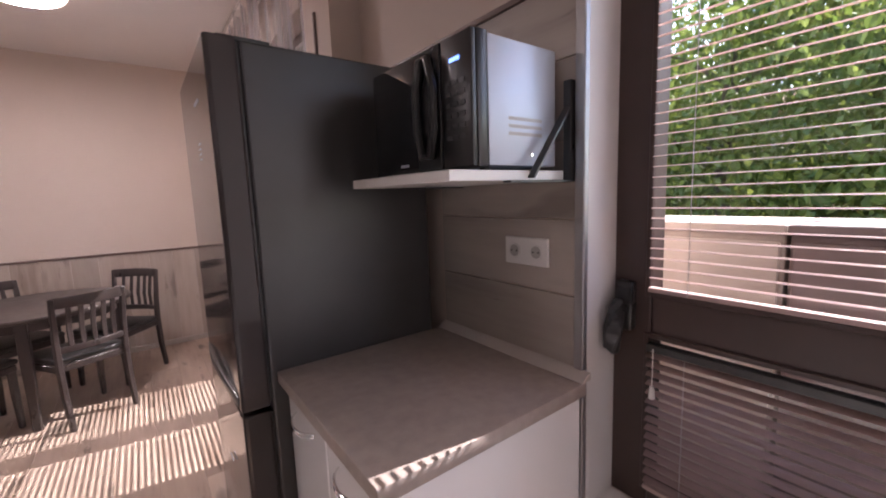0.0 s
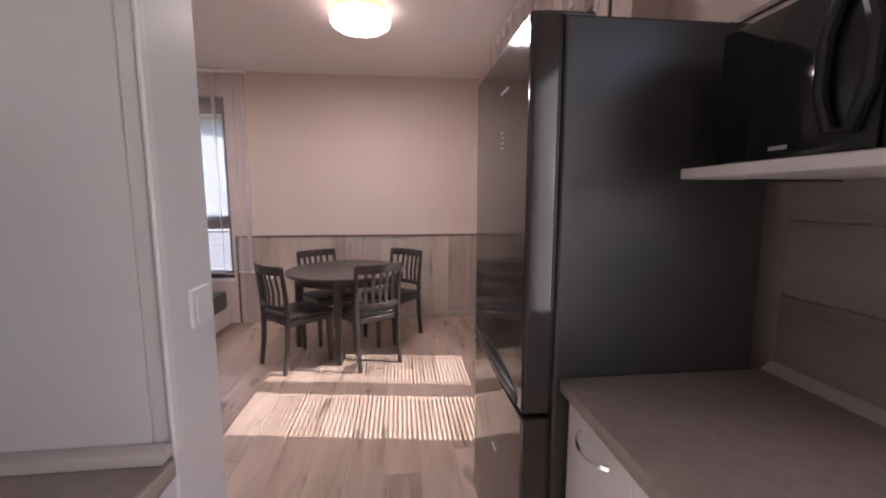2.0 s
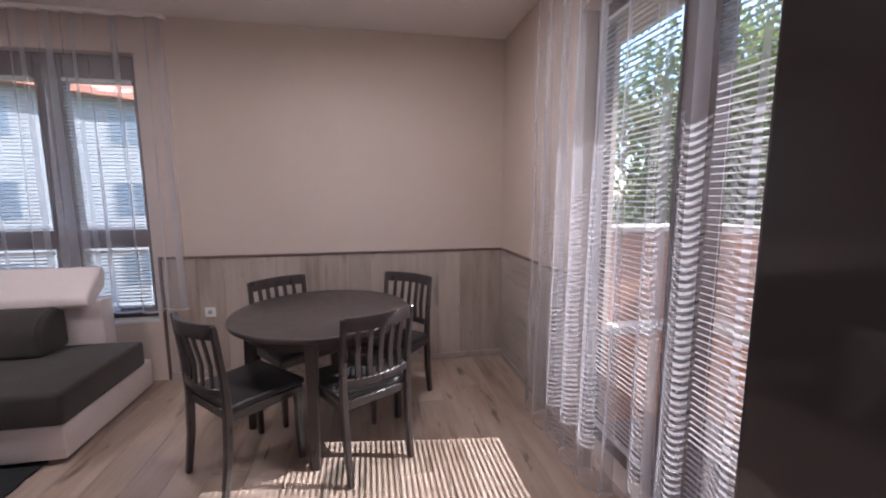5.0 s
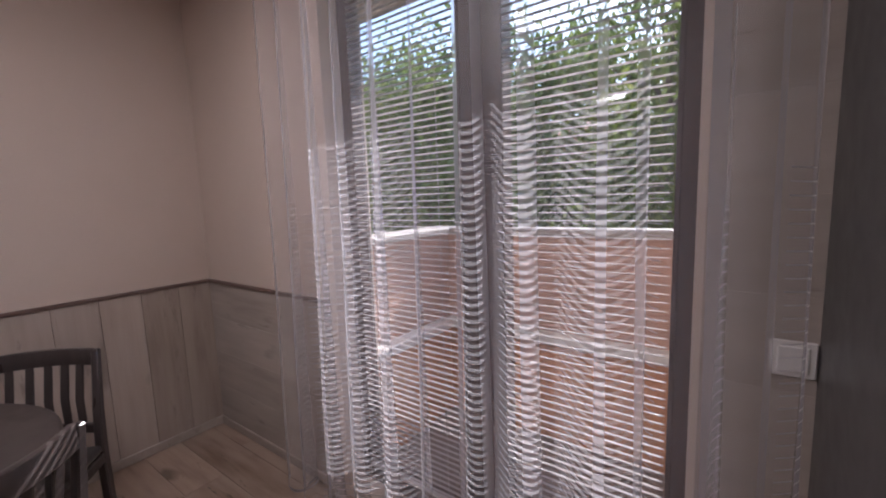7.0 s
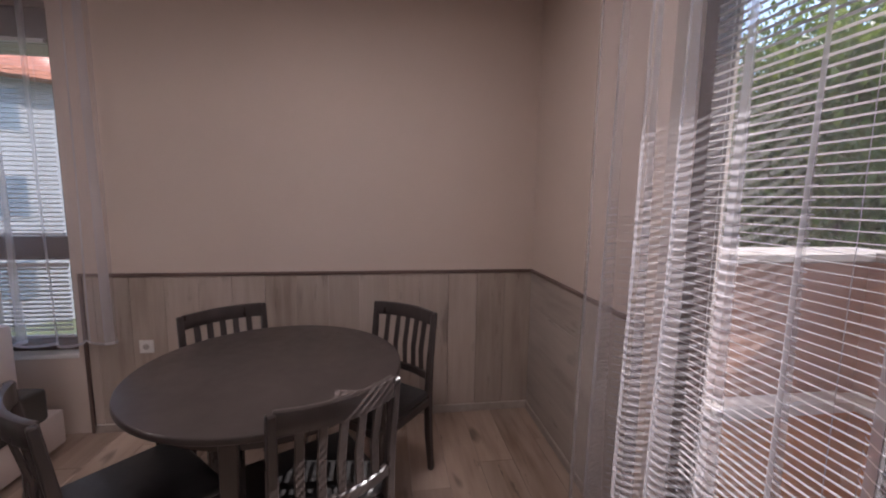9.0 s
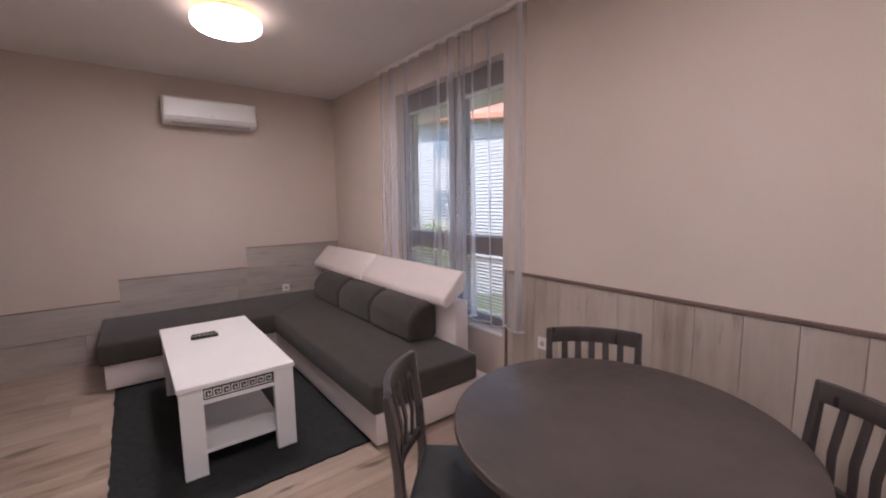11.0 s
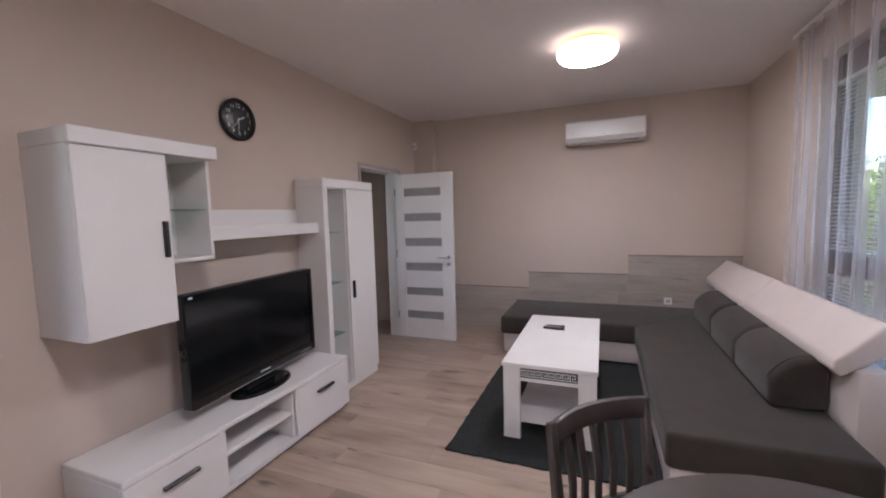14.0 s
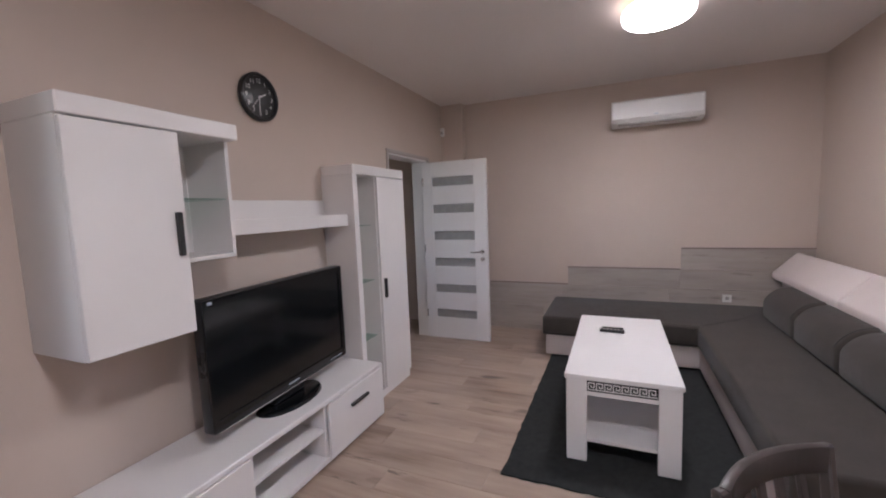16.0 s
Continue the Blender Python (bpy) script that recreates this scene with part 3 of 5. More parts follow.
def curtain(name, axis, a0, a1, face, z0, z1, material, amp, wave, label, seed):
    """Hanging cloth with uneven folds, gathered at the top."""
    rnd = random.Random(seed)
    n = int((a1 - a0) / 0.012)
    fold = []
    ph = 0.0
    for i in range(n + 1):
        ph += (2 * math.pi * 0.012 / wave) * (0.65 + 0.7 * noise.noise((i * 0.035 + seed, 0, 0)) + 0.35)
        fold.append(ph)
    b = bmesh.new()
    uvl = b.loops.layers.uv.new("UVMap")
    zs = [z0 + (z1 - z0) * k / 22 for k in range(23)]
    grid, us = [], []
    for k, z in enumerate(zs):
        f = (z1 - z) / (z1 - z0)
        row, urow, u, last = [], [], 0.0, None
        for i in range(n + 1):
            a = a0 + (a1 - a0) * i / n
            w = amp * (0.55 + 0.45 * f) * (1.0 + 0.5 * noise.noise((a * 3.1, seed, 1.7)))
            d = w * math.sin(fold[i] + 0.35 * f * math.sin(a * 7)) + 0.010 * f * noise.noise((a * 4, z * 1.2, seed))
            a2 = a + 0.95 * w * math.cos(fold[i] + 0.9 * math.sin(a * 5 + seed)) * (0.5 + 0.5 * f)
            p = Vector((face + d, a2, z)) if axis == 'y' else Vector((a2, face + d, z))
            if i in (0, n):
                p.z = z
            if k == 0:
                p.z += 0.012 * math.sin(fold[i] * 0.5)
            if last is not None:
                u += (Vector((p.x, p.y, 0)) - Vector((last.x, last.y, 0))).length
            last = p
            row.append(b.verts.new(p))
            urow.append(u)
        grid.append(row)
        us.append(urow)
    for k in range(len(zs) - 1):
        for i in range(n):
            fc = b.faces.new((grid[k][i], grid[k][i + 1], grid[k + 1][i + 1], grid[k + 1][i]))
            for lp, (kk, ii) in zip(fc.loops, ((k, i), (k, i + 1), (k + 1, i + 1), (k + 1, i))):
                lp[uvl].uv = (us[0][ii], zs[kk])
    t = thing(name, (face, (a0 + a1) / 2, z0) if axis == 'y' else ((a0 + a1) / 2, face, z0), label, "curtain")
    part("cloth", b, material, t, angle=180)
    rail = box(face - 0.02, face + 0.02, a0 - 0.05, a1 + 0.05, z1, z1 + 0.03, 0.003) if axis == 'y' else box(a0 - 0.02, a1 + 0.02, face - 0.02, face + 0.02, z1, z1 + 0.03, 0.003)
    part("curtain_rail", rail, M_CEIL, t, "white ceiling-mounted curtain rail")
    return t


curtain("sheer_curtain", 'y', -2.90, -0.97, -0.11, 0.03, CEIL - 0.035, M_VOILE, 0.052, 0.18, "white sheer curtain with embroidered ribs over the balcony window", 3)
curtain("sheer_curtain", 'x', -4.42, -2.56, -0.065, 0.58, CEIL - 0.035, M_VOILE2, 0.045, 0.17, "short plain white sheer curtain behind the sofa", 8)
# open door and its casing
df = thing("door_frame", (-4.67, YT, 0), "white door casing round the hallway opening", "door frame", kind="structure")
for x0, x1 in ((-5.14, -5.10), (-4.25, -4.215)):
    part("casing", box(x0, x1, YT, YT + 0.016, 0, 2.075, 0.004), M_FRAMEGREY, df)
part("casing", box(-5.10, -4.25, YT, YT + 0.016, 2.04, 2.075, 0.004), M_FRAMEGREY, df)
for x0, x1 in ((-5.10, -5.085), (-4.265, -4.25)):
    part("jamb", box(x0, x1, KY, YT, 0, 2.04), M_CAB, df)
part("lintel", box(-5.085, -4.265, KY, YT, 2.025, 2.04), M_CAB, df)
dr = thing("door", (-5.065, -3.36, 0.008), "white panel door with six frosted glass strips, standing open", "door", kind="structure")
DY0, DY1 = -3.735, -2.985
slots = [1.79, 1.49, 1.19, 0.89, 0.59, 0.30]
bm = bmesh.new()
sy0, sy1 = DY0 + 0.115, DY1 - 0.135
box(-5.085, -5.045, DY0, sy0, 0.008, 2.008, 0.003, bm=bm)
box(-5.085, -5.045, sy1, DY1, 0.008, 2.008, 0.003, bm=bm)
ed = [2.008] + [v for s in slots for v in (s + 0.055, s - 0.055)] + [0.008]
for i in range(0, len(ed), 2):
    box(-5.084, -5.046, sy0, sy1, ed[i + 1], ed[i], 0.0025, bm=bm)
part("leaf", bm, M_CAB, dr)
for s in slots:
    part("glass_strip", box(-5.069, -5.061, sy0, sy1, s - 0.055, s + 0.055), M_FROST, dr, "frosted glass strip")
    bd = bmesh.new()
    for q in ((sy0, sy1, s + 0.047, s + 0.055), (sy0, sy1, s - 0.055, s - 0.047), (sy0, sy0 + 0.008, s - 0.047, s + 0.047), (sy1 - 0.008, sy1, s - 0.047, s + 0.047)):
        box(-5.056, -5.043, q[0], q[1], q[2], q[3], bm=bd)
    part("bead", bd, M_CAB, dr)
h = part("door_handle", join(tube([(-5.045, -3.045, 1.01), (-4.99, -3.045, 1.01), (-4.985, -3.07, 1.01), (-4.985, -3.16, 1.008)], 0.009), drum((-5.045, -3.045, 1.01), 0.025, 0.025, 0.008, 'x', 20, 0.002)), M_CHROME, dr, "chrome lever handle")
part("keyhole_rose", drum((-5.045, -3.045, 0.93), 0.024, 0.024, 0.008, 'x', 20, 0.002), M_CHROME, dr)
for z in (0.25, 1.0, 1.75):
    part("hinge", drum((-5.04, -3.725, z), 0.007, 0.007, 0.09, seg=10), M_CHROME, dr)
hc = thing("shoe_cabinet", (-4.8, -4.55, 0), "dark low cabinet in the hallway", "cabinet")
part("body", box(-5.2, -4.45, -4.69, -4.42, 0.06, 0.55, 0.006), M_DARKWOOD, hc)
part("top", box(-5.22, -4.43, -4.69, -4.40, 0.55, 0.575, 0.004), M_DARKWOOD, hc)
for x in (-5.15, -4.5):
    part("foot", box(x - 0.02, x + 0.02, -4.6, -4.56, 0, 0.06), M_DARKWOOD, hc)


# ---- lamps ----
def ceiling_lamp(x, y):
    t = thing("ceiling_lamp", (x, y, CEIL), "round opal ceiling lamp, switched on", "ceiling lamp", "ceiling lamps")
    part("base_plate", drum((x, y, CEIL - 0.032), 0.15, 0.15, 0.032, seg=40), M_PLASTIC, t)
    part("halo_ring", drum((x, y, CEIL - 0.034), 0.195, 0.195, 0.006, seg=48), M_LAMPHALO, t, "warm light ring on the back of the lamp")
    part("side_ring", drum((x, y, CEIL - 0.112), 0.212, 0.215, 0.078, seg=64, bevel=0.028, bseg=5), M_LAMPSIDE, t, "glowing opal edge of the diffuser")
    part("diffuser", drum((x, y, CEIL - 0.116), 0.180, 0.184, 0.006, seg=48, bevel=0.002, bseg=1), M_LAMP, t, "glowing opal diffuser")


ceiling_lamp(-3.90, -1.48)
ceiling_lamp(-1.21, -1.55)


# ---- dining set ----
def dining_table(cx, cy, r):
    t = thing("dining_table", (cx, cy, 0), "round dark-stained wooden dining table", "table")
    part("tabletop", drum((cx, cy, 0.722), r, r, 0.028, seg=72, bevel=0.008, bseg=3), M_TABLETOP, t)
    b = bmesh.new()
    ring = [(math.cos(a), math.sin(a)) for a in [k * 2 * math.pi / 40 for k in range(40)]]
    vo = [[b.verts.new((cx + q * c, cy + q * s, z)) for c, s in ring] for q, z in ((r - 0.09, 0.722), (r - 0.09, 0.65), (r - 0.115, 0.65), (r - 0.115, 0.722))]
    for u, v in zip(vo, vo[1:] + vo[:1]):
        for i in range(40):
            b.faces.new((u[i], u[(i + 1) % 40], v[(i + 1) % 40], v[i]))
    part("apron", b, M_DARKWOOD, t)
    for k in range(4):
        a = radians(-92 + 90 * k)
        q = r - 0.10
        p0, p1 = Vector((cx + q * math.cos(a), cy + q * math.sin(a), 0.722)), Vector((cx + (q + 0.02) * math.cos(a), cy + (q + 0.02) * math.sin(a), 0.0))
        part("leg", sweep([p0, p0.lerp(p1, 0.3), p1], [(0.062, 0.062), (0.06, 0.06), (0.042, 0.042)], up=(math.cos(a), math.sin(a), 0), bevel=0.005), M_DARKWOOD, t)


def dining_chair():
    """A chair at the origin that faces +y, its back at y = -0.2."""
    t = thing("dining_chair", (0, 0, 0), "dark-stained wooden dining chair with a black padded seat", "chair", "chairs round the table")
    part("seat_frame", prism([(-0.205, -0.195), (0.205, -0.195), (0.222, 0.20), (-0.222, 0.20)], 'z', 0.385, 0.432, 0.006), M_DARKWOOD, t)
    b = prism([(-0.20, -0.19), (0.20, -0.19), (0.222, 0.215), (-0.222, 0.215)], 'z', 0.432, 0.468, 0.014, 3)
    part("seat", b, M_SEAT, t, "black padded seat")
    for s in (-1, 1):
        part("back_leg", sweep([(s * 0.185, -0.235, 0.0), (s * 0.188, -0.205, 0.22), (s * 0.190, -0.195, 0.44), (s * 0.193, -0.205, 0.62), (s * 0.197, -0.235, 0.872)],
                               [(0.03, 0.03), (0.034, 0.036), (0.034, 0.038), (0.032, 0.032), (0.028, 0.026)], up=(0, 1, 0), bevel=0.005), M_DARKWOOD, t)
        part("front_leg", sweep([(s * 0.198, 0.178, 0.432), (s * 0.198, 0.18, 0.22), (s * 0.20, 0.185, 0.0)], [(0.038, 0.038), (0.036, 0.036), (0.028, 0.028)], up=(0, 1, 0), bevel=0.005), M_DARKWOOD, t)
    arc = [(-0.19 + 0.38 * k / 10) for k in range(11)]

    def bow(x, d):
        return -d * (1 - (x / 0.19) ** 2)
    part("top_rail", sweep([(x, -0.228 + bow(x, 0.045), 0.84) for x in arc], (0.024, 0.072), bevel=0.006, seg=2), M_DARKWOOD, t)
    part("lower_rail", sweep([(x, -0.200 + bow(x, 0.04), 0.535) for x in arc], (0.022, 0.042), bevel=0.005), M_DARKWOOD, t)
    for k in range(5):
        x = -0.122 + 0.061 * k
        part("slat", sweep([(x, -0.200 + bow(x, 0.04), 0.54), (x, -0.196 + bow(x, 0.043), 0.66), (x * 1.02, -0.224 + bow(x, 0.045), 0.81)], [(0.028, 0.011), (0.03, 0.011), (0.028, 0.011)], up=(0, 1, 0), bevel=0.003), M_DARKWOOD, t)
    return t


dining_table(-1.455, -0.88, 0.535)
first = dining_chair()
# back's middle and the way the chair faces
seats = [((-1.81, -0.435), (0.27, -0.346)), ((-0.885, -0.46), (-0.262, -0.300)), ((-2.00, -1.372), (0.29, 0.29)), ((-1.12, -1.42), (-0.209, 0.355))]
for i, ((bx, by), (fx, fy)) in enumerate(seats):
    f = Vector((fx, fy)).normalized()
    m = Matrix.Translation((bx + f.x * 0.235, by + f.y * 0.235, 0)) @ Matrix.Rotation(math.atan2(-f.x, f.y), 4, 'Z')
    if i == 0:
        keep = m
    else:
        copy_thing(first, m)
first.matrix_basis = keep


# ---- corner sofa ----
sf = thing("corner_sofa", (-4.2, -0.8, 0), "L-shaped charcoal fabric sofa bed with white leatherette base and back", "sofa")
part("base", prism([(-2.81, -1.05), (-4.80, -1.05), (-4.80, -2.345), (-5.665, -2.345), (-5.665, -0.14), (-2.81, -0.14)], 'z', 0.035, 0.235, 0.012, 2), M_LEATHER, sf, "white leatherette base")
part("seat", prism([(-2.79, -1.075), (-4.765, -1.075), (-4.765, -2.37), (-5.665, -2.37), (-5.665, -0.255), (-2.79, -0.255)], 'z', 0.237, 0.422, 0.026, 3), M_SOFA, sf)
part("seam", tube([(-4.765, -1.08, 0.4225), (-5.1, -0.7, 0.4225), (-5.64, -0.28, 0.4225)], 0.003, 6), M_SEAT, sf)
part("back", box(-5.665, -3.03, -0.255, -0.125, 0.235, 0.735, 0.018, 2), M_LEATHER, sf, "white leatherette back")
for x0, x1 in ((-5.66, -4.41), (-4.405, -3.07)):
    b = prism([(-0.335, 0.715), (-0.305, 0.685), (-0.13, 0.80), (-0.105, 0.90), (-0.115, 0.945), (-0.15, 0.955), (-0.33, 0.765)], 'x', x0, x1, 0.016, 3)
    part("headrest", b, M_LEATHER, sf, "white leatherette slanting headrest")
for x, y in ((-2.9, -0.95), (-2.9, -0.25), (-5.55, -2.25), (-4.9, -2.25), (-5.55, -0.25)):
    part("foot", drum((x, y, 0), 0.025, 0.028, 0.036, seg=14), M_BLACK, sf)


def bolster(x0, x1):
    t = thing("bolster_cushion", ((x0 + x1) / 2, -0.4, 0.42), "rounded charcoal fabric bolster leaning on the sofa back", "cushion", "bolsters on the sofa")
    prof = [(-0.262, 0.424), (-0.525, 0.424)]
    for k in range(1, 11):
        a = math.pi - k * (math.pi * 0.62) / 10
        prof.append((-0.385 + 0.15 * math.cos(a) + 0.012 * k / 2, 0.55 + 0.165 * math.sin(a)))
    prof.append((-0.262, 0.60))
    part("cover", prism(prof, 'x', x0, x1, 0.038, 4), M_SOFA, t, angle=60)
    part("seam", tube([(x1 - 0.036, p[0] - 0.001, p[1] + 0.001) for p in prof[2:-1]], 0.004, 6), M_SEAT, t)


bolster(-3.88, -3.24)
bolster(-4.53, -3.89)
bolster(-5.20, -4.54)

# ---- rug and coffee table ----
rg = bmesh.new()
N = 34
top = [[rg.verts.new((-5.0 + 2.06 * i / N + random.uniform(-0.006, 0.006), -2.30 + 1.30 * j / N + random.uniform(-0.006, 0.006), 0.012 + random.uniform(-0.002, 0.003))) for j in range(N + 1)] for i in range(N + 1)]
for i in range(N):
    for j in range(N):
        rg.faces.new((top[i][j], top[i + 1][j], top[i + 1][j + 1], top[i][j + 1]))
ex = bmesh.ops.extrude_face_region(rg, geom=rg.faces[:])
for v in ex["geom"]:
    if isinstance(v, bmesh.types.BMVert):
        v.co.z = 0.001
rug = tagged(part("rug", rg, M_RUG), "black short-pile rug under the coffee table", "rug")

ct = thing("coffee_table", (-3.84, -1.685, 0), "white laminate coffee table with a black patterned frieze and lower shelf", "coffee table")
CX0, CX1, CY0, CY1 = -4.49, -3.19, -1.985, -1.385
part("tabletop", box(CX0, CX1, CY0, CY1, 0.505, 0.533, 0.003), M_CAB, ct)
for x0, x1 in ((CX0 + 0.012, CX0 + 0.052), (CX1 - 0.052, CX1 - 0.012)):
    for y0, y1 in ((CY0 + 0.008, CY0 + 0.118), (CY1 - 0.118, CY1 - 0.008)):
        part("leg", box(x0, x1, y0, y1, 0.014, 0.505, 0.002), M_CAB, ct)
for x in (CX0 + 0.03, CX1 - 0.03):
    s = 1 if x > -3.8 else -1
    fr = part("frieze", box(x - 0.012, x + 0.012, CY0 + 0.118, CY1 - 0.118, 0.412, 0.5045), M_CAB, ct)
    part("black_band", box(x + s * 0.012, x + s * 0.014, CY0 + 0.12, CY1 - 0.12, 0.437, 0.500), M_BLACK, fr, "black band with a white meander")
    key = bmesh.new()
    xa, xb = sorted((x + s * 0.014, x + s * 0.0155))
    n = 8
    w = (CY1 - CY0 - 0.25) / n
    for k in range(n):
        y = CY0 + 0.125 + w * k
        for q in ((0, 0.85, 0.484, 0.490), (0, 0.12, 0.446, 0.490), (0.73, 0.85, 0.460, 0.484), (0.35, 0.85, 0.460, 0.465), (0.35, 0.46, 0.465, 0.475), (0.12, 1.0, 0.446, 0.451)):
            box(xa, xb, y + q[0] * w, y + q[1] * w, q[2], q[3], bm=key)
    part("meander", key, M_CAB, fr)
for y in (CY0 + 0.05, CY1 - 0.05):
    part("side_rail", box(CX0 + 0.052, CX1 - 0.052, y - 0.009, y + 0.009, 0.42, 0.505), M_CAB, ct)
part("lower_shelf", box(CX0 + 0.05, CX1 - 0.05, CY0 + 0.06, CY1 - 0.06, 0.115, 0.137, 0.002), M_CAB, ct)
rc = thing("remote_control", (-4.05, -1.72, 0.533), "black remote control lying on the coffee table", "remote control")
tn = pose(-4.05, -1.74, 0.5335, 0, 0, 86)
part("body", box(-0.085, 0.085, -0.022, 0.022, 0, 0.02, 0.005, 2, turn=tn), M_BLACK, rc)
for k in range(5):
    part("button", box(-0.06 + 0.025 * k, -0.05 + 0.025 * k, -0.012, 0.012, 0.02, 0.0225, turn=tn), M_SOCKET_DARK, rc)
rc2 = thing("remote_control", (-4.22, -1.74, 0.533), "small dark remote control beside the larger one", "remote control")
tn = pose(-4.135, -1.735, 0.5335, 0, 0, 91)
part("body", box(-0.075, 0.075, -0.011, 0.011, 0, 0.012, 0.004, 2, turn=tn), M_BLACK, rc2)
part("keypad", box(-0.05, 0.04, -0.006, 0.006, 0.012, 0.0135, turn=tn), M_SOCKET_DARK, rc2)

# ---- television wall units ----
BF = -3.255
tb = thing("tv_bench", (-2.45, -3.47, 0), "low white television bench with two drawers and open shelves", "tv bench")
BX0, BX1, BD1, BD2 = -3.27, -1.635, -2.14, -2.68
part("top", box(BX0, BX1, -3.69, BF - 0.0, 0.385, 0.415, 0.004), M_CAB, tb)
part("side_panel", box(BX0, BX0 + 0.02, -3.69, BF - 0.02, 0.03, 0.385), M_CAB, tb)
part("side_panel", box(BX1 - 0.02, BX1, -3.69, BF - 0.02, 0.03, 0.385), M_CAB, tb)
part("divider", box(BD1 - 0.02, BD1, -3.69, BF - 0.022, 0.06, 0.385), M_CAB, tb)
part("divider", box(BD2, BD2 + 0.02, -3.69, BF - 0.022, 0.06, 0.385), M_CAB, tb)
part("bottom", box(BX0 + 0.02, BX1 - 0.02, -3.69, BF - 0.01, 0.03, 0.06), M_CAB, tb)
part("shelf", box(BD2 + 0.02, BD1 - 0.02, -3.69, BF - 0.03, 0.215, 0.235, 0.002), M_CAB, tb)
part("back_panel", box(BX0 + 0.02, BX1 - 0.02, -3.694, -3.69, 0.06, 0.385), M_CAB, tb)
part("plinth", box(BX0 + 0.03, BX1 - 0.03, -3.66, BF - 0.04, 0.0, 0.03), M_CAB, tb)
for x0, x1 in ((BD1 + 0.003, BX1 - 0.001), (BX0 + 0.001, BD2 - 0.003)):
    d = part("drawer_front", box(x0, x1, BF - 0.02, BF, 0.035, 0.38, 0.003), M_CAB, tb)
    xm = (x0 + x1) / 2
    part("handle", box(xm - 0.09, xm + 0.09, BF, BF + 0.022, 0.272, 0.29, 0.003), M_BLACK, d, "slim black bar handle")

wc = thing("wall_cabinet", (-1.96, -3.52, 1.02), "white wall cabinet with one door and open glass shelves", "cabinet")
WX0, WX1, WD = -2.285, -1.618, -2.005
part("side_panel", box(WX1 - 0.02, WX1, -3.698, -3.357, 1.02, 1.845), M_CAB, wc)
part("divider", box(WD - 0.005, WD + 0.015, -3.698, -3.40, 1.02, 1.845), M_CAB, wc)
part("top", box(WX0, WX1 + 0.002, -3.698, -3.337, 1.845, 1.915, 0.004), M_CAB, wc)
part("bottom", box(WD, WX1 - 0.02, -3.698, -3.357, 1.02, 1.04), M_CAB, wc)
part("side_panel", box(WX0, WX0 + 0.018, -3.698, -3.41, 1.322, 1.845), M_CAB, wc)
part("shelf_bottom", box(WX0, WD - 0.005, -3.698, -3.41, 1.302, 1.322, 0.002), M_CAB, wc)
part("back_panel", box(WX0 + 0.018, WX1 - 0.02, -3.7, -3.694, 1.30, 1.845), M_CAB, wc)
part("glass_shelf", box(WX0 + 0.018, WD - 0.005, -3.69, -3.43, 1.575, 1.581), M_SHELFGLASS, wc)
d = part("door", box(WD + 0.004, WX1 - 0.001, -3.357, -3.337, 1.022, 1.838, 0.003), M_CAB, wc)
part("handle", box(-1.975, -1.955, -3.337, -3.314, 1.345, 1.52, 0.003), M_BLACK, d, "slim black bar handle")

ws = thing("wall_shelf", (-2.78, -3.6, 1.4), "white wall shelf with a low back board", "shelf")
part("board", box(-3.277, -2.287, -3.69, -3.49, 1.40, 1.44, 0.003), M_CAB, ws)
part("back_board", box(-3.277, -2.287, -3.698, -3.68, 1.44, 1.585, 0.003), M_CAB, ws)
part("front_edge", box(-3.277, -2.287, -3.495, -3.475, 1.398, 1.478, 0.003), M_CAB, ws)

tc = thing("tall_cabinet", (-3.65, -3.56, 0), "tall white cabinet with a door and a niche of glass shelves", "cabinet")
TX0, TX1, TDV, TF = -4.015, -3.282, -3.60, -3.42
part("side_panel", box(TX1 - 0.02, TX1, -3.698, TF - 0.003, 0, 1.76), M_CAB, tc)
part("side_panel", box(TX0, TX0 + 0.02, -3.698, TF - 0.02, 0, 1.76), M_CAB, tc)
part("divider", box(TDV, TDV + 0.018, -3.698, TF - 0.02, 0.06, 1.76), M_CAB, tc)
part("top", box(TX0, TX1, -3.698, TF, 1.76, 1.832, 0.004), M_CAB, tc)
part("bottom", box(TX0 + 0.02, TX1 - 0.02, -3.698, TF - 0.01, 0.0, 0.06), M_CAB, tc)
part("back_panel", box(TX0 + 0.02, TX1 - 0.02, -3.7, -3.694, 0.06, 1.76), M_CAB, tc)
for z in (0.50, 0.95, 1.385):
    part("glass_shelf", box(TDV + 0.018, TX1 - 0.02, -3.69, TF - 0.06, z, z + 0.004), M_SHELFGLASS, tc)
part("niche_front", box(TX1 - 0.055, TX1 - 0.02, TF - 0.02, TF - 0.003, 0.06, 1.76, 0.002), M_CAB, tc)
d = part("door", box(TX0 + 0.001, TDV + 0.01, TF - 0.02, TF, 0.065, 1.755, 0.003), M_CAB, tc)
part("handle", box(-3.645, -3.625, TF, TF + 0.023, 0.80, 0.955, 0.003), M_BLACK, d, "slim black bar handle")

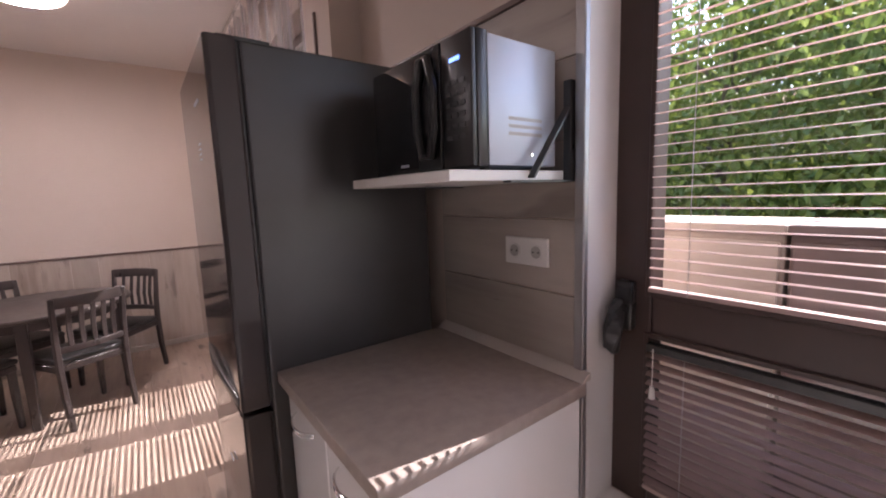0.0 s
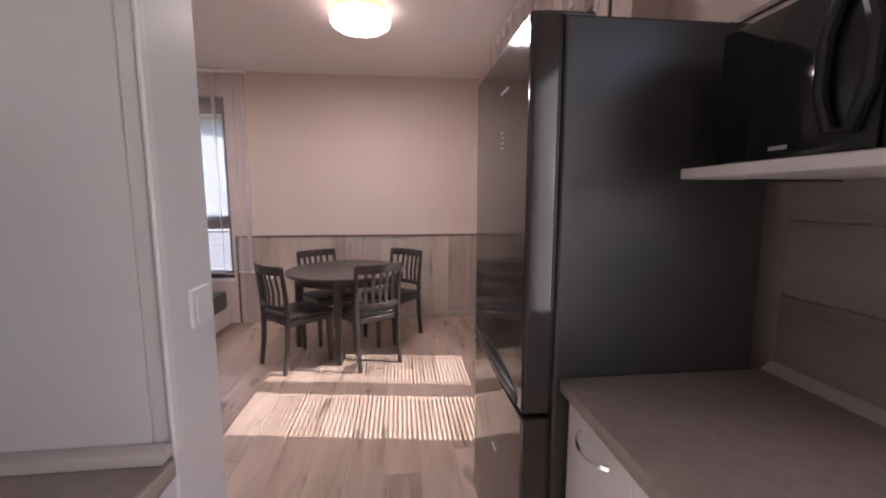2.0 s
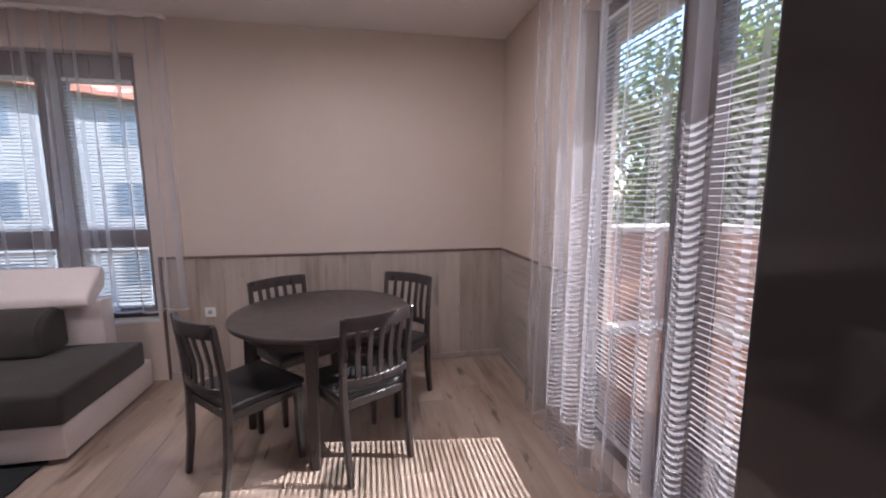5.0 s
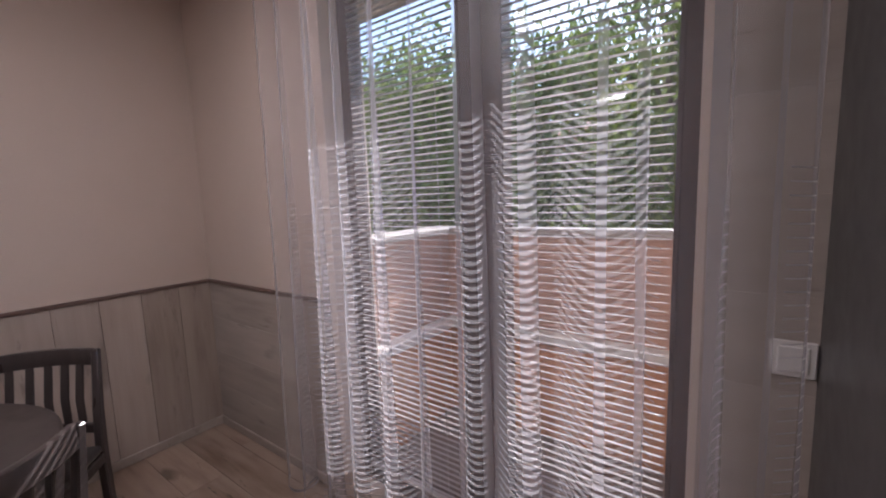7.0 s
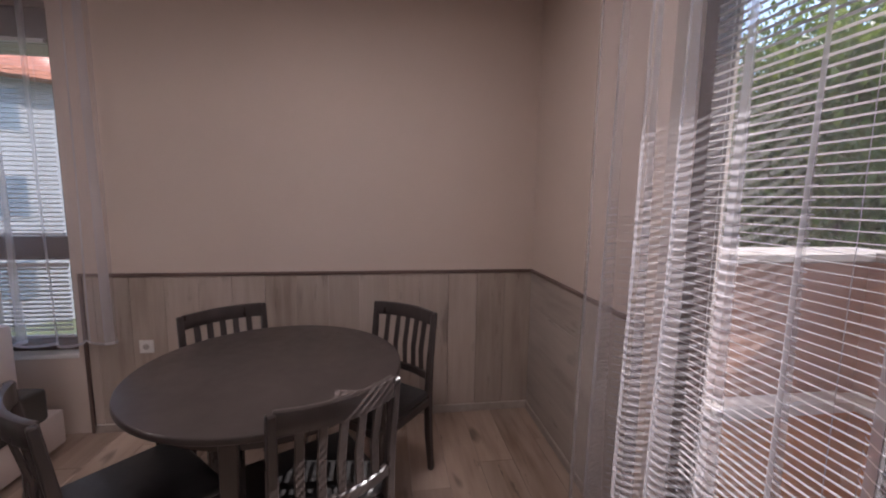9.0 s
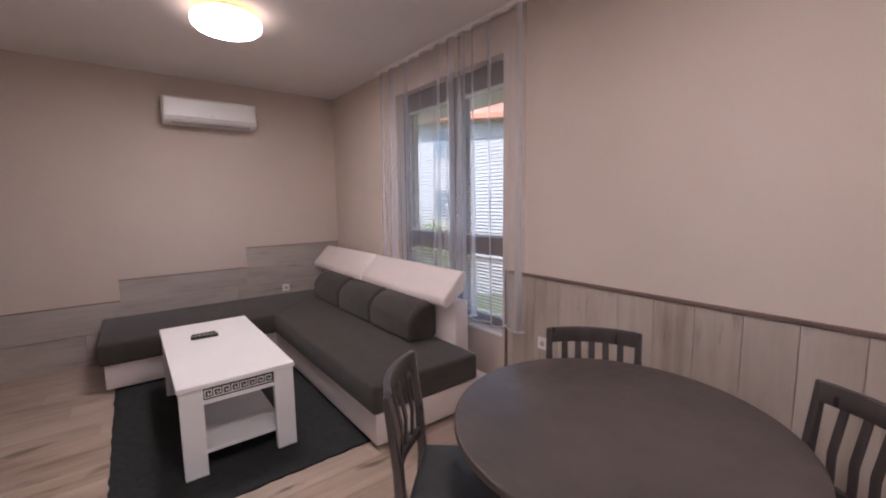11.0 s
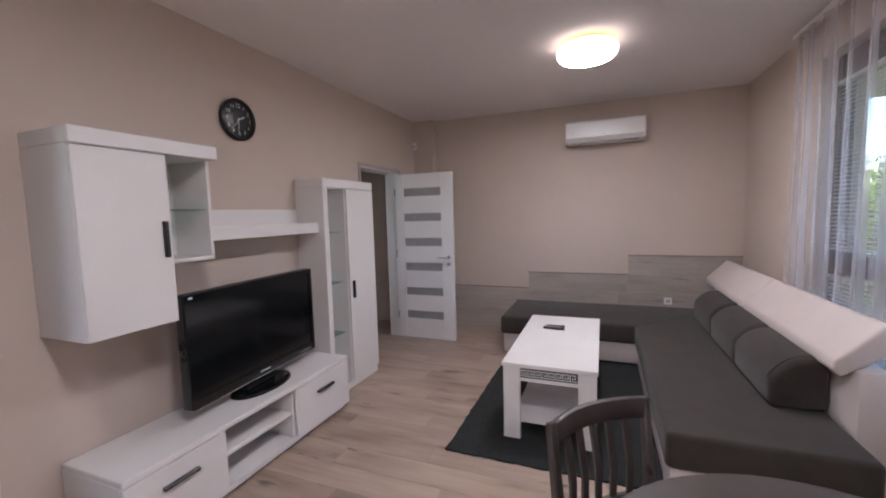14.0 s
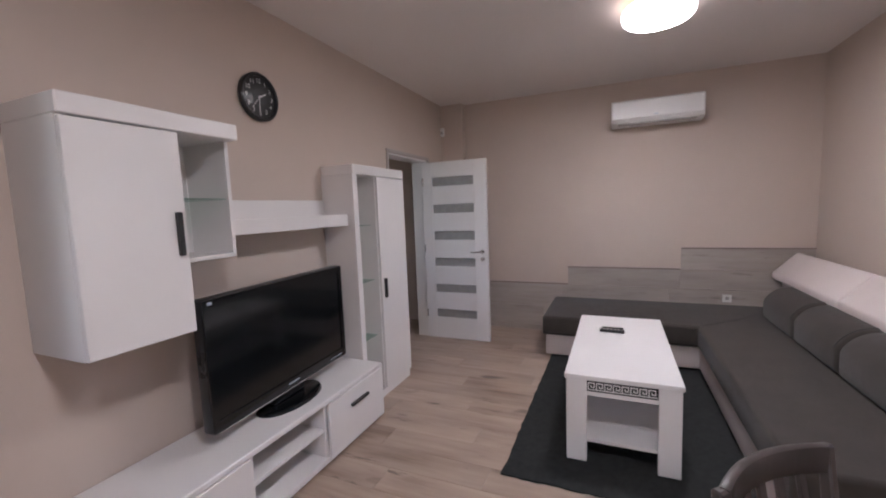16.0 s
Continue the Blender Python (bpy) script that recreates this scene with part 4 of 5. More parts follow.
tv = thing("television", (-2.62, -3.47, 0.415), "black flat television with a glossy frame on an oval stand", "television")
tt = Matrix.Translation((-2.62, -3.455, 0)) @ Matrix.Rotation(radians(4.0), 4, 'Z')
TW = 0.545
b = box(-TW, TW, -0.06, 0.0, 0.492, 1.128, 0.012, 2, turn=tt)
part("housing", b, M_BLACK, tv)
fr = bmesh.new()
for q in ((-TW, -TW + 0.035, 0.495, 1.125), (TW - 0.035, TW, 0.495, 1.125), (-TW + 0.035, TW - 0.035, 1.088, 1.125), (-TW + 0.035, TW - 0.035, 0.495, 0.548)):
    box(q[0], q[1], 0.0, 0.012, q[2], q[3], 0.003, bm=fr, turn=tt)
part("bezel", fr, M_SCREEN, tv, "glossy black bezel")
part("screen", box(-TW + 0.035, TW - 0.035, 0.001, 0.004, 0.548, 1.088, turn=tt), M_SCREEN, tv)
part("chrome_line", box(-TW + 0.01, TW - 0.01, 0.006, 0.014, 0.491, 0.496, turn=tt), M_CHROME, tv)
part("badge", box(-0.045, 0.045, 0.012, 0.0135, 0.518, 0.527, turn=tt), M_SILVER, tv)
for k in range(6):
    part("mark", box(-TW + 0.06 + 0.022 * k, -TW + 0.073 + 0.022 * k, 0.012, 0.0132, 0.512, 0.518, turn=tt), M_SILVER, tv)
part("mark", box(TW - 0.05, TW - 0.025, 0.012, 0.0132, 1.10, 1.112, turn=tt), M_SILVER, tv)
b = drum((0, 0, 0.4155), 1.0, 0.96, 0.016, seg=48, bevel=0.004)
bmesh.ops.scale(b, verts=b.verts, vec=(0.235, 0.135, 1))
bmesh.ops.transform(b, matrix=Matrix.Translation((-2.615, -3.475, 0)) @ Matrix.Rotation(radians(4), 4, 'Z'), verts=b.verts)
part("stand_base", b, M_SCREEN, tv)
part("neck", box(-0.13, 0.13, -0.07, -0.02, 0.43, 0.50, 0.008, turn=tt), M_BLACK, tv)

ck = thing("wall_clock", (-2.755, -3.70, 2.196), "round black wall clock with white numerals", "clock")
part("case", drum((-2.755, -3.70, 2.196), 0.135, 0.135, 0.022, 'y', 48, 0.004), M_BLACK, ck)
b = bmesh.new()
rr = [[b.verts.new((-2.755 + q * math.cos(k * math.pi / 24), y, 2.196 + q * math.sin(k * math.pi / 24))) for k in range(48)] for q, y in ((0.138, -3.695), (0.140, -3.668), (0.130, -3.660), (0.120, -3.668), (0.120, -3.678))]
for u, v in zip(rr, rr[1:]):
    for i in range(48):
        b.faces.new((u[i], u[(i + 1) % 48], v[(i + 1) % 48], v[i]))
part("rim", b, M_BLACK, ck)


def lettering(text, size, m, material, parent, name="numeral"):
    c = bpy.data.curves.new(name, 'FONT')
    c.body, c.size, c.align_x, c.align_y, c.extrude = text, size, 'CENTER', 'CENTER', 0.0004
    tmp = new(name, c)
    me = bpy.data.meshes.new_from_object(tmp.evaluated_get(bpy.context.evaluated_depsgraph_get()))
    bpy.data.objects.remove(tmp)
    me.transform(Matrix.Translation(-BASE[parent]) @ m)
    me.materials.append(material)
    ob = new(name, me)
    ob.parent = parent
    BASE[ob] = BASE[parent]
    return ob


for k in range(1, 13):
    a = radians(90 + 30 * k)
    lettering(str(k), 0.036, Matrix.Translation((-2.755 + 0.093 * math.cos(a), -3.6765, 2.196 + 0.093 * math.sin(a))) @ Matrix.Rotation(radians(180), 4, 'Z') @ Matrix.Rotation(radians(90), 4, 'X'), M_PLASTIC, ck)
for ang, L, w, nm in ((-62, 0.055, 0.007, "hour_hand_bar"), (176, 0.085, 0.005, "minute_bar"), (140, 0.09, 0.002, "second_bar")):
    tn = Matrix.Translation((-2.755, -3.675, 2.196)) @ Matrix.Rotation(radians(ang), 4, 'Y')
    part("pointer", box(-w / 2, w / 2, 0, 0.0015, -0.012, L, turn=tn), M_PLASTIC, ck)
part("inner_dial", drum((-2.755, -3.679, 2.196), 0.05, 0.05, 0.0022, 'y', 32), M_BUTTON, ck)

# ---- air conditioner, sensor, sockets ----
ac = thing("air_conditioner", (XL, -1.355, 2.21), "white wall-mounted air conditioner", "air conditioner")
prof = [(XL, 2.262), (XL, 2.505), (-5.50, 2.505), (-5.465, 2.494), (-5.452, 2.46), (-5.455, 2.325), (-5.475, 2.285), (-5.53, 2.262)]
part("body", prism(prof, 'y', -1.765, -0.945, 0.008, 2), M_PLASTIC, ac)
part("front_panel", box(-5.455, -5.446, -1.755, -0.955, 2.315, 2.485, 0.004), M_PLASTIC, ac)
part("air_flap", box(-5.53, -5.462, -1.70, -1.01, 2.262, 2.274, 0.003), M_SOCKET_DARK, ac)
part("badge", box(-5.446, -5.445, -1.375, -1.335, 2.335, 2.343), M_SILVER, ac)
pr = thing("motion_sensor", (-5.56, -3.66, 2.43), "small white corner motion sensor", "sensor")
part("housing", box(-5.578, -5.53, -3.70, -3.655, 2.37, 2.47, 0.012, 2), M_PLASTIC, pr)
part("lens", drum((-5.53, -3.677, 2.41), 0.016, 0.012, 0.008, 'x', 14, 0.003), M_SOCKET_DARK, pr)


def socket(axis, face, a, z, n=1, side=-1, switch=False, label="white double wall socket", s=0.08):
    """Sockets or switches on a wall whose inner face is at `face`; side is the way it looks."""
    c = (face, a, z) if axis == 'x' else (a, face, z)
    t = thing("light_switch" if switch else "wall_socket", c, label, "switch" if switch else "socket")

    def slab(a0, a1, z0, z1, d0, d1, bv=0.002):
        lo, hi = sorted((face + side * d0, face + side * d1))
        return box(lo, hi, a0, a1, z0, z1, bv) if axis == 'x' else box(a0, a1, lo, hi, z0, z1, bv)
    w = s * n
    part("plate", slab(a - w / 2, a + w / 2, z - s / 2, z + s / 2, 0, 0.009, 0.003), M_PLASTIC, t)
    for k in range(n):
        ak = a - w / 2 + s * (k + 0.5)
        if switch:
            part("rocker", slab(ak - s * 0.34, ak + s * 0.34, z - s * 0.36, z + s * 0.36, 0.009, 0.013, 0.002), M_PLASTIC, t)
            continue
        cc = (face + side * 0.009, ak, z) if axis == 'x' else (ak, face + side * 0.009, z)
        ring = drum((0, 0, 0), 0.0225, 0.0215, 0.003, 'z', 24)
        rot = Matrix.Rotation(radians(90 * side), 4, 'Y') if axis == 'x' else Matrix.Rotation(radians(-90 * side), 4, 'X')
        bmesh.ops.transform(ring, matrix=Matrix.Translation(cc) @ rot, verts=ring.verts)
        part("ring", ring, M_PLASTIC, t)
        # cup and pin holes are flat discs, their inner shade put into the colour
        cup = drum((0, 0, 0), 0.0185, 0.0185, 0.0036, 'z', 24)
        bmesh.ops.transform(cup, matrix=Matrix.Translation(cc) @ rot, verts=cup.verts)
        cp = part("cup", cup, M_SOCKET_DARK, t)
        for e in (-0.0095, 0.0095):
            q = (cc[0], cc[1] + e, z) if axis == 'x' else (cc[0] + e, cc[1], z)
            pin = drum((0, 0, 0), 0.0028, 0.0028, 0.0042, 'z', 8)
            bmesh.ops.transform(pin, matrix=Matrix.Translation(q) @ rot, verts=pin.verts)
            part("pin_hole", pin, M_BLACK, cp)
    return t


socket('x', 0.146, -4.068, 1.238, 2, -1, label="white double wall socket on the laminate kitchen wall", s=0.0855)
socket('y', -0.012, -2.42, 0.54, 1, -1, label="white wall socket on the wainscot")
socket('x', XL + 0.012, -0.685, 0.485, 1, 1, label="white wall socket on the panelling above the sofa", s=0.08)
socket('x', -0.012, -2.88, 1.055, 1, -1, True, label="white light switch beside the balcony window", s=0.085)
socket('x', -1.392, -3.752, 1.165, 1, 1, True, label="white light switch on the partition end", s=0.085)
rl = thing("conduit", (0.0, -2.845, 2.15), "short dark brown cable conduit on the wall above the fridge", "conduit")
part("strip", box(-0.012, 0.0, -2.853, -2.838, 2.12, 2.33, 0.002), M_CAP, rl)


# ---- kitchen, fridge side ----
fg = thing("fridge", (-0.22, -3.33, 0), "tall glossy black fridge freezer", "fridge")
FY0, FY1 = -3.632, -2.925
part("body", box(-0.525, 0.082, FY0, FY1, 0.03, 1.862, 0.008, 2), M_FRIDGE_SIDE, fg, angle=12)
for z0, z1, nm in ((0.792, 1.868, "upper_door"), (0.05, 0.778, "lower_door")):
    prof = [(-0.532, FY0 + 0.002), (-0.532, FY1 - 0.002)]
    for k in range(9):
        y = [FY1 - 0.002, FY1 - 0.006, FY1 - 0.012, FY1 - 0.02, (FY0 + FY1) / 2, FY0 + 0.02, FY0 + 0.012, FY0 + 0.006, FY0 + 0.002][k]
        prof.append((-0.613 + (0.013 if k in (0, 8) else 0.0), y + (-0.012 if k == 0 else 0.012 if k == 8 else 0) * 0))
    dd = part(nm, prism(prof, 'z', z0, z1, 0.006, 2), M_FRIDGE_DOOR, fg, "glossy black door", angle=8)
    part("gasket", box(-0.533, -0.524, FY0 + 0.012, FY1 - 0.012, z0 + 0.01, z1 - 0.01), M_BLACK, dd)
    zh = z0 + 0.02 if z0 > 0.5 else z1 - 0.02
    pts = [(-0.606 - 0.016 * math.sin(math.pi * k / 10), FY0 + 0.05 + 0.65 * k / 10, zh + 0.012 * math.sin(math.pi * k / 10)) for k in range(11)]
    if z0 > 0.5:
        part("handle", sweep(pts, (0.022, 0.035), bevel=0.006, seg=2), M_BLACK, dd, "curved black handle along the door edge")
    else:
        part("badge", box(-0.62, -0.6165, -3.36, -3.31, 0.50, 0.508), M_SILVER, dd)
for c in range(2):
    for k in range(4):
        part("indicator", box(-0.6150, -0.6125, -3.352 - 0.022 * c, -3.346 - 0.022 * c, 1.558 + 0.016 * k, 1.563 + 0.016 * k), M_SILVER, fg)
part("badge", box(-0.6150, -0.6125, -3.425, -3.335, 1.728, 1.738, 0.001), M_SILVER, fg)
part("hinge_cover", box(-0.58, -0.44, FY0 + 0.01, FY0 + 0.07, 1.862, 1.873, 0.004, 2), M_BLACK, fg)
for x in (-0.48, 0.04):
    for y in (FY0 + 0.06, FY1 - 0.06):
        part("foot", drum((x, y, 0), 0.02, 0.02, 0.031, seg=12), M_BLACK, fg)

bc = thing("base_cabinet", (-0.18, -3.96, 0), "white kitchen base cabinet with two doors and bow handles", "cabinet")
part("body", box(-0.462, 0.12, -4.275, -3.642, 0.10, 0.862, 0.002), M_GLOSS, bc)
part("plinth", box(-0.42, 0.12, -4.27, -3.645, 0.0, 0.10), M_GLOSS, bc)
for y0, y1 in ((-3.955, -3.646), (-4.273, -3.961)):
    d = part("door", box(-0.482, -0.464, y0, y1, 0.105, 0.858, 0.003), M_GLOSS, bc)
    ym = (y0 + y1) / 2
    pts = [(-0.482 - 0.034 * math.sin(math.pi * k / 10) ** 0.6, ym - 0.075 + 0.15 * k / 10, 0.79) for k in range(11)]
    part("handle", sweep(pts, (0.008, 0.014), bevel=0.002), M_CHROME, d, "chrome bow handle")
wt = thing("worktop", (-0.2, -3.95, 0.862), "grey-brown stone-look kitchen worktop", "worktop")
part("slab", box(-0.508, 0.125, -4.292, -3.638, 0.862, 0.90, 0.004, 2), M_WORKTOP, wt)
part("upstand", prism([(0.105, 0.90), (0.146, 0.90), (0.146, 0.922), (0.132, 0.920)], 'y', -4.292, -3.638, 0.002), M_UPSTAND, wt, "pale sealing strip at the wall")

sh = thing("microwave_shelf", (-0.06, -3.98, 1.44), "white wall shelf on black metal brackets", "shelf")
part("board", box(-0.262, 0.14, -4.215, -3.735, 1.445, 1.470, 0.002), M_PLASTIC, sh)
for y in (-4.225, -3.76):
    b = bmesh.new()
    box(0.125, 0.146, y - 0.012, y + 0.012, 1.44, 1.70, 0.002, bm=b)
    join(b, sweep([(-0.015, y, 1.452), (0.135, y, 1.64)], (0.022, 0.005)))
    box(-0.10, 0.125, y - 0.012, y + 0.012, 1.440, 1.445, bm=b)
    part("bracket", b, M_BLACK, sh, "black folding metal bracket")
mw = thing("microwave", (-0.03, -3.92, 1.47), "black and silver microwave oven on the wall shelf", "microwave")
MX0, MX1, MY0, MY1 = -0.155, 0.118, -4.195, -3.738
part("casing", box(MX0 + 0.03, MX1, MY0, MY1, 1.482, 1.777, 0.004, 2), M_SILVER, mw, "silver painted sheet casing")
part("front_frame", box(MX0 - 0.005, MX0 + 0.03, MY0 - 0.002, MY1 + 0.002, 1.478, 1.782, 0.005, 2), M_BLACK, mw)
dd = part("door", box(MX0 - 0.022, MX0 - 0.005, MY0 + 0.115, MY1, 1.48, 1.78, 0.004, 2), M_DARKGLASS, mw, "dark glass door")
hx = []
for k in range(9):
    a = math.pi * 2 * (k + 0.5) / 8
    hx.append((MX0 - 0.034, MY0 + 0.165 + 0.042 * math.cos(a), 1.632 + 0.128 * math.sin(a)))
part("handle", tube(hx, 0.012, 8), M_BLACK, dd, "black lozenge loop handle")
pn = part("control_panel", box(MX0 - 0.02, MX0 - 0.005, MY0, MY0 + 0.112, 1.48, 1.78, 0.004, 2), M_BLACK, mw)
part("clock_display", box(MX0 - 0.0212, MX0 - 0.0198, MY0 + 0.04, MY0 + 0.078, 1.722, 1.731), M_LED, pn, "small blue clock display")
for r in range(6):
    for c in range(3):
        part("button", box(MX0 - 0.0225, MX0 - 0.02, MY0 + 0.022 + 0.026 * c, MY0 + 0.041 + 0.026 * c, 1.545 + 0.025 * r, 1.556 + 0.025 * r, 0.001), M_BUTTON, pn)
part("badge", box(MX0 - 0.0235, MX0 - 0.022, MY0 + 0.27, MY0 + 0.31, 1.497, 1.505), M_SILVER, dd)
for k in range(3):
    part("vent", box(-0.06, 0.06, MY0 - 0.0015, MY0 + 0.001, 1.555 + 0.018 * k, 1.563 + 0.018 * k), M_SOCKET_DARK, mw)
part("screw", drum((0.02, MY0 - 0.003, 1.51), 0.005, 0.005, 0.004, 'y', 10), M_CHROME, mw)
for x in (MX0 + 0.05, MX1 - 0.03):
    for y in (MY0 + 0.04, MY1 - 0.04):
        part("foot", drum((x, y, 1.47), 0.012, 0.012, 0.013, seg=10), M_BLACK, mw)
kp = thing("wall_panelling", (0.155, -3.95, 0.9), "grey-brown laminate panelling behind the kitchen worktop", "wall panel", kind="structure")
for z0, z1 in ((0.905, 1.122), (1.126, 1.336), (1.340, 1.548), (1.552, 1.76), (1.764, 1.955)):
    part("panel", box(0.146, 0.155, -4.24, -3.64, z0, z1, 0.0015), M_PANELH, kp)
part("panel", box(0.146, 0.155, -4.24, -4.10, 0.0, 0.90), M_PANELH, kp)
part("top_trim", box(0.140, 0.155, -4.24, -3.1, 1.957, 1.975, 0.002), M_CAP, kp)
part("end_trim", box(0.138, 0.160, -4.270, -4.24, 0.0, 2.44, 0.003), M_TRIM, kp, "grey metal end strip")

# ---- kitchen, washing machine side ----
wm = thing("washing_machine", (-1.71, -4.20, 0), "white front-loading washing machine under the worktop", "washing machine")
WF = -1.43
part("body", box(-2.0, WF, -4.49, -3.905, 0.015, 0.852, 0.008, 2), M_GLOSS, wm)
part("control_panel", box(WF, WF + 0.012, -4.487, -3.908, 0.735, 0.850, 0.004, 2), M_GLOSS, wm)
part("drawer", box(WF + 0.012, WF + 0.018, -4.475, -4.33, 0.75, 0.84, 0.003), M_PLASTIC, wm)
part("knob", drum((WF + 0.012, -4.27, 0.79), 0.034, 0.030, 0.022, 'x', 24, 0.004), M_CHROME, wm)
part("display", box(WF + 0.012, WF + 0.015, -4.19, -4.04, 0.765, 0.815, 0.001), M_SCREEN, wm)
b = bmesh.new()
cy, cz = -4.20, 0.43
rr = [[b.verts.new((x, cy + q * math.cos(k * math.pi / 24), cz + q * math.sin(k * math.pi / 24))) for k in range(48)] for q, x in ((0.235, WF), (0.235, WF + 0.022), (0.215, WF + 0.04), (0.165, WF + 0.038), (0.15, WF + 0.012))]
for u, v in zip(rr, rr[1:]):
    for i in range(48):
        b.faces.new((u[i], u[(i + 1) % 48], v[(i + 1) % 48], v[i]))
ring = part("door_ring", b, M_BLACK, wm, "dark glossy door ring")
b = drum((WF + 0.008, cy, cz), 0.155, 0.11, 0.05, 'x', 40, 0.02, 3)
part("door_glass", b, M_DARKGLASS, ring)
part("rim", join(tube([(WF + 0.036, cy + 0.222 * math.cos(k * math.pi / 24), cz + 0.222 * math.sin(k * math.pi / 24)) for k in range(49)], 0.011, 8), bmesh.new()), M_CHROME, ring, "chrome door rim")
for y0, y1 in ((-5.09, -4.50), (-5.69, -5.10), (-6.19, -5.70)):
    t = thing("base_cabinet", (-1.72, (y0 + y1) / 2, 0), "white glossy kitchen base cabinet with small handles", "cabinet", "kitchen base cabinets")
    part("body", box(-2.0, -1.445, y0, y1, 0.10, 0.86), M_GLOSS, t)
    part("plinth", box(-2.0, -1.49, y0, y1, 0.0, 0.10), M_GLOSS, t)
    for a, c in ((y0 + 0.003, (y0 + y1) / 2 - 0.002), ((y0 + y1) / 2 + 0.002, y1 - 0.003)):
        d = part("door", box(-1.445, -1.427, a, c, 0.105, 0.855, 0.003), M_GLOSS, t)
        ym = (a + c) / 2
        part("handle", sweep([(-1.427, ym - 0.05, 0.81), (-1.40, ym - 0.045, 0.81), (-1.40, ym + 0.045, 0.81), (-1.427, ym + 0.05, 0.81)], (0.008, 0.012)), M_CHROME, d, "chrome handle")
wt2 = thing("worktop", (-1.7, -5.0, 0.862), "grey-brown stone-look worktop with a sink", "worktop")
part("slab", box(-2.01, -1.385, -6.19, -3.895, 0.862, 0.90, 0.004, 2), M_WORKTOP, wt2)
part("upstand", prism([(-3.888, 0.90), (-3.92, 0.90), (-3.915, 0.922), (-3.888, 0.93)], 'x', -2.0, -1.395, 0.002), M_UPSTAND, wt2, "pale sealing strip at the wall")
sk = thing("sink", (-1.7, -4.9, 0.9), "dark composite sink set in the worktop", "sink")
b = bmesh.new()
for q in ((-1.95, -1.93, -5.25, -4.55), (-1.47, -1.45, -5.25, -4.55), (-1.93, -1.47, -5.25, -5.23), (-1.93, -1.47, -4.57, -4.55)):
    box(*q, 0.90, 0.908, 0.002, bm=b)
part("rim", b, M_SPLASH, sk)
part("basin", box(-1.93, -1.47, -5.23, -4.57, 0.9005, 0.902), M_BLACK, sk)
fc = thing("tap", (-1.93, -4.45, 0.9), "curved chrome kitchen tap beside the sink", "tap")
part("post", drum((-1.93, -4.48, 0.90), 0.022, 0.018, 0.16, seg=16, bevel=0.003), M_CHROME, fc)
part("spout", tube([(-1.93, -4.48, 1.05), (-1.92, -4.48, 1.18), (-1.86, -4.50, 1.24), (-1.78, -4.53, 1.22), (-1.75, -4.54, 1.16)], 0.011, 10), M_CHROME, fc)
part("lever", tube([(-1.93, -4.48, 1.06), (-1.90, -4.43, 1.10), (-1.88, -4.40, 1.13)], 0.006, 8), M_CHROME, fc)
setting(part("backsplash", box(-2.02, -2.01, -6.19, KY - 0.006, 0.90, 1.54), M_SPLASH), "dark brown kitchen backsplash", "wall panel")
for y0, y1 in ((-4.59, -3.89), (-5.29, -4.595), (-6.0, -5.295)):
    t = thing("wall_cupboard", (-1.86, (y0 + y1) / 2, 1.54), "white glossy kitchen wall cupboard with bow handles", "cupboard", "kitchen wall cupboards")
    part("body", box(-2.01, -1.718, y0, y1, 1.54, 2.225), M_GLOSS, t)
    for a, c, e in ((y0 + 0.002, (y0 + y1) / 2 - 0.0015, 1), ((y0 + y1) / 2 + 0.0015, y1 - 0.002, -1)):
        d = part("door", box(-1.718, -1.70, a, c, 1.542, 2.223, 0.003), M_GLOSS, t)
        yh = c - 0.035 if e > 0 else a + 0.035
        part("handle", sweep([(-1.70 + 0.03 * math.sin(math.pi * k / 8), yh, 1.62 + 0.15 * k / 8) for k in range(9)], (0.010, 0.008), up=(0, 1, 0)), M_CHROME, d, "chrome bow handle")
    u = thing("upper_cupboard", (-1.75, (y0 + y1) / 2, 2.24), "taupe glossy cupboard under the kitchen ceiling", "cupboard", "upper kitchen cupboards")
    part("body", box(-2.01, -1.488, y0, y1, 2.25, CEIL - 0.01), M_GREYGLOSS, u)
    part("bottom_board", box(-2.01, -1.48, y0, y1, 2.228, 2.25), M_GLOSS, u)
    d = part("door", box(-1.488, -1.47, y0 + 0.002, y1 - 0.002, 2.252, CEIL - 0.012, 0.003), M_GREYGLOSS, u)
    part("handle", sweep([(-1.47, (y0 + y1) / 2 - 0.05, 2.32), (-1.445, (y0 + y1) / 2 - 0.04, 2.32), (-1.445, (y0 + y1) / 2 + 0.04, 2.32), (-1.47, (y0 + y1) / 2 + 0.05, 2.32)], (0.008, 0.012)), M_CHROME, d)


# ---- outside ----
for y0, y1, mt, lab in ((-4.57, -3.45, M_RENDER, "pinkish beige storage cupboard standing on the balcony"), (-5.62, -4.58, M_GREYBOX, "grey-brown storage cupboard standing on the balcony")):
    t = thing("balcony_cupboard", (0.78, (y0 + y1) / 2, 0), lab, "cupboard")
    part("body", box(0.66, 0.96, y0, y1, 0.0, 1.27, 0.004), mt, t)
    part("lid", box(0.64, 0.975, y0 - 0.004, y1 + 0.004, 1.27, 1.30, 0.004), mt, t)
    for a, c in ((y0 + 0.01, (y0 + y1) / 2 - 0.003), ((y0 + y1) / 2 + 0.003, y1 - 0.01)):
        part("door", box(0.645, 0.66, a, c, 0.06, 1.25, 0.003), mt, t)
setting(part("ground", box(-400, 400, -400, 400, -3.4, -3.2), M_GROUND, smooth=False), "grassy ground below the flat", "ground")


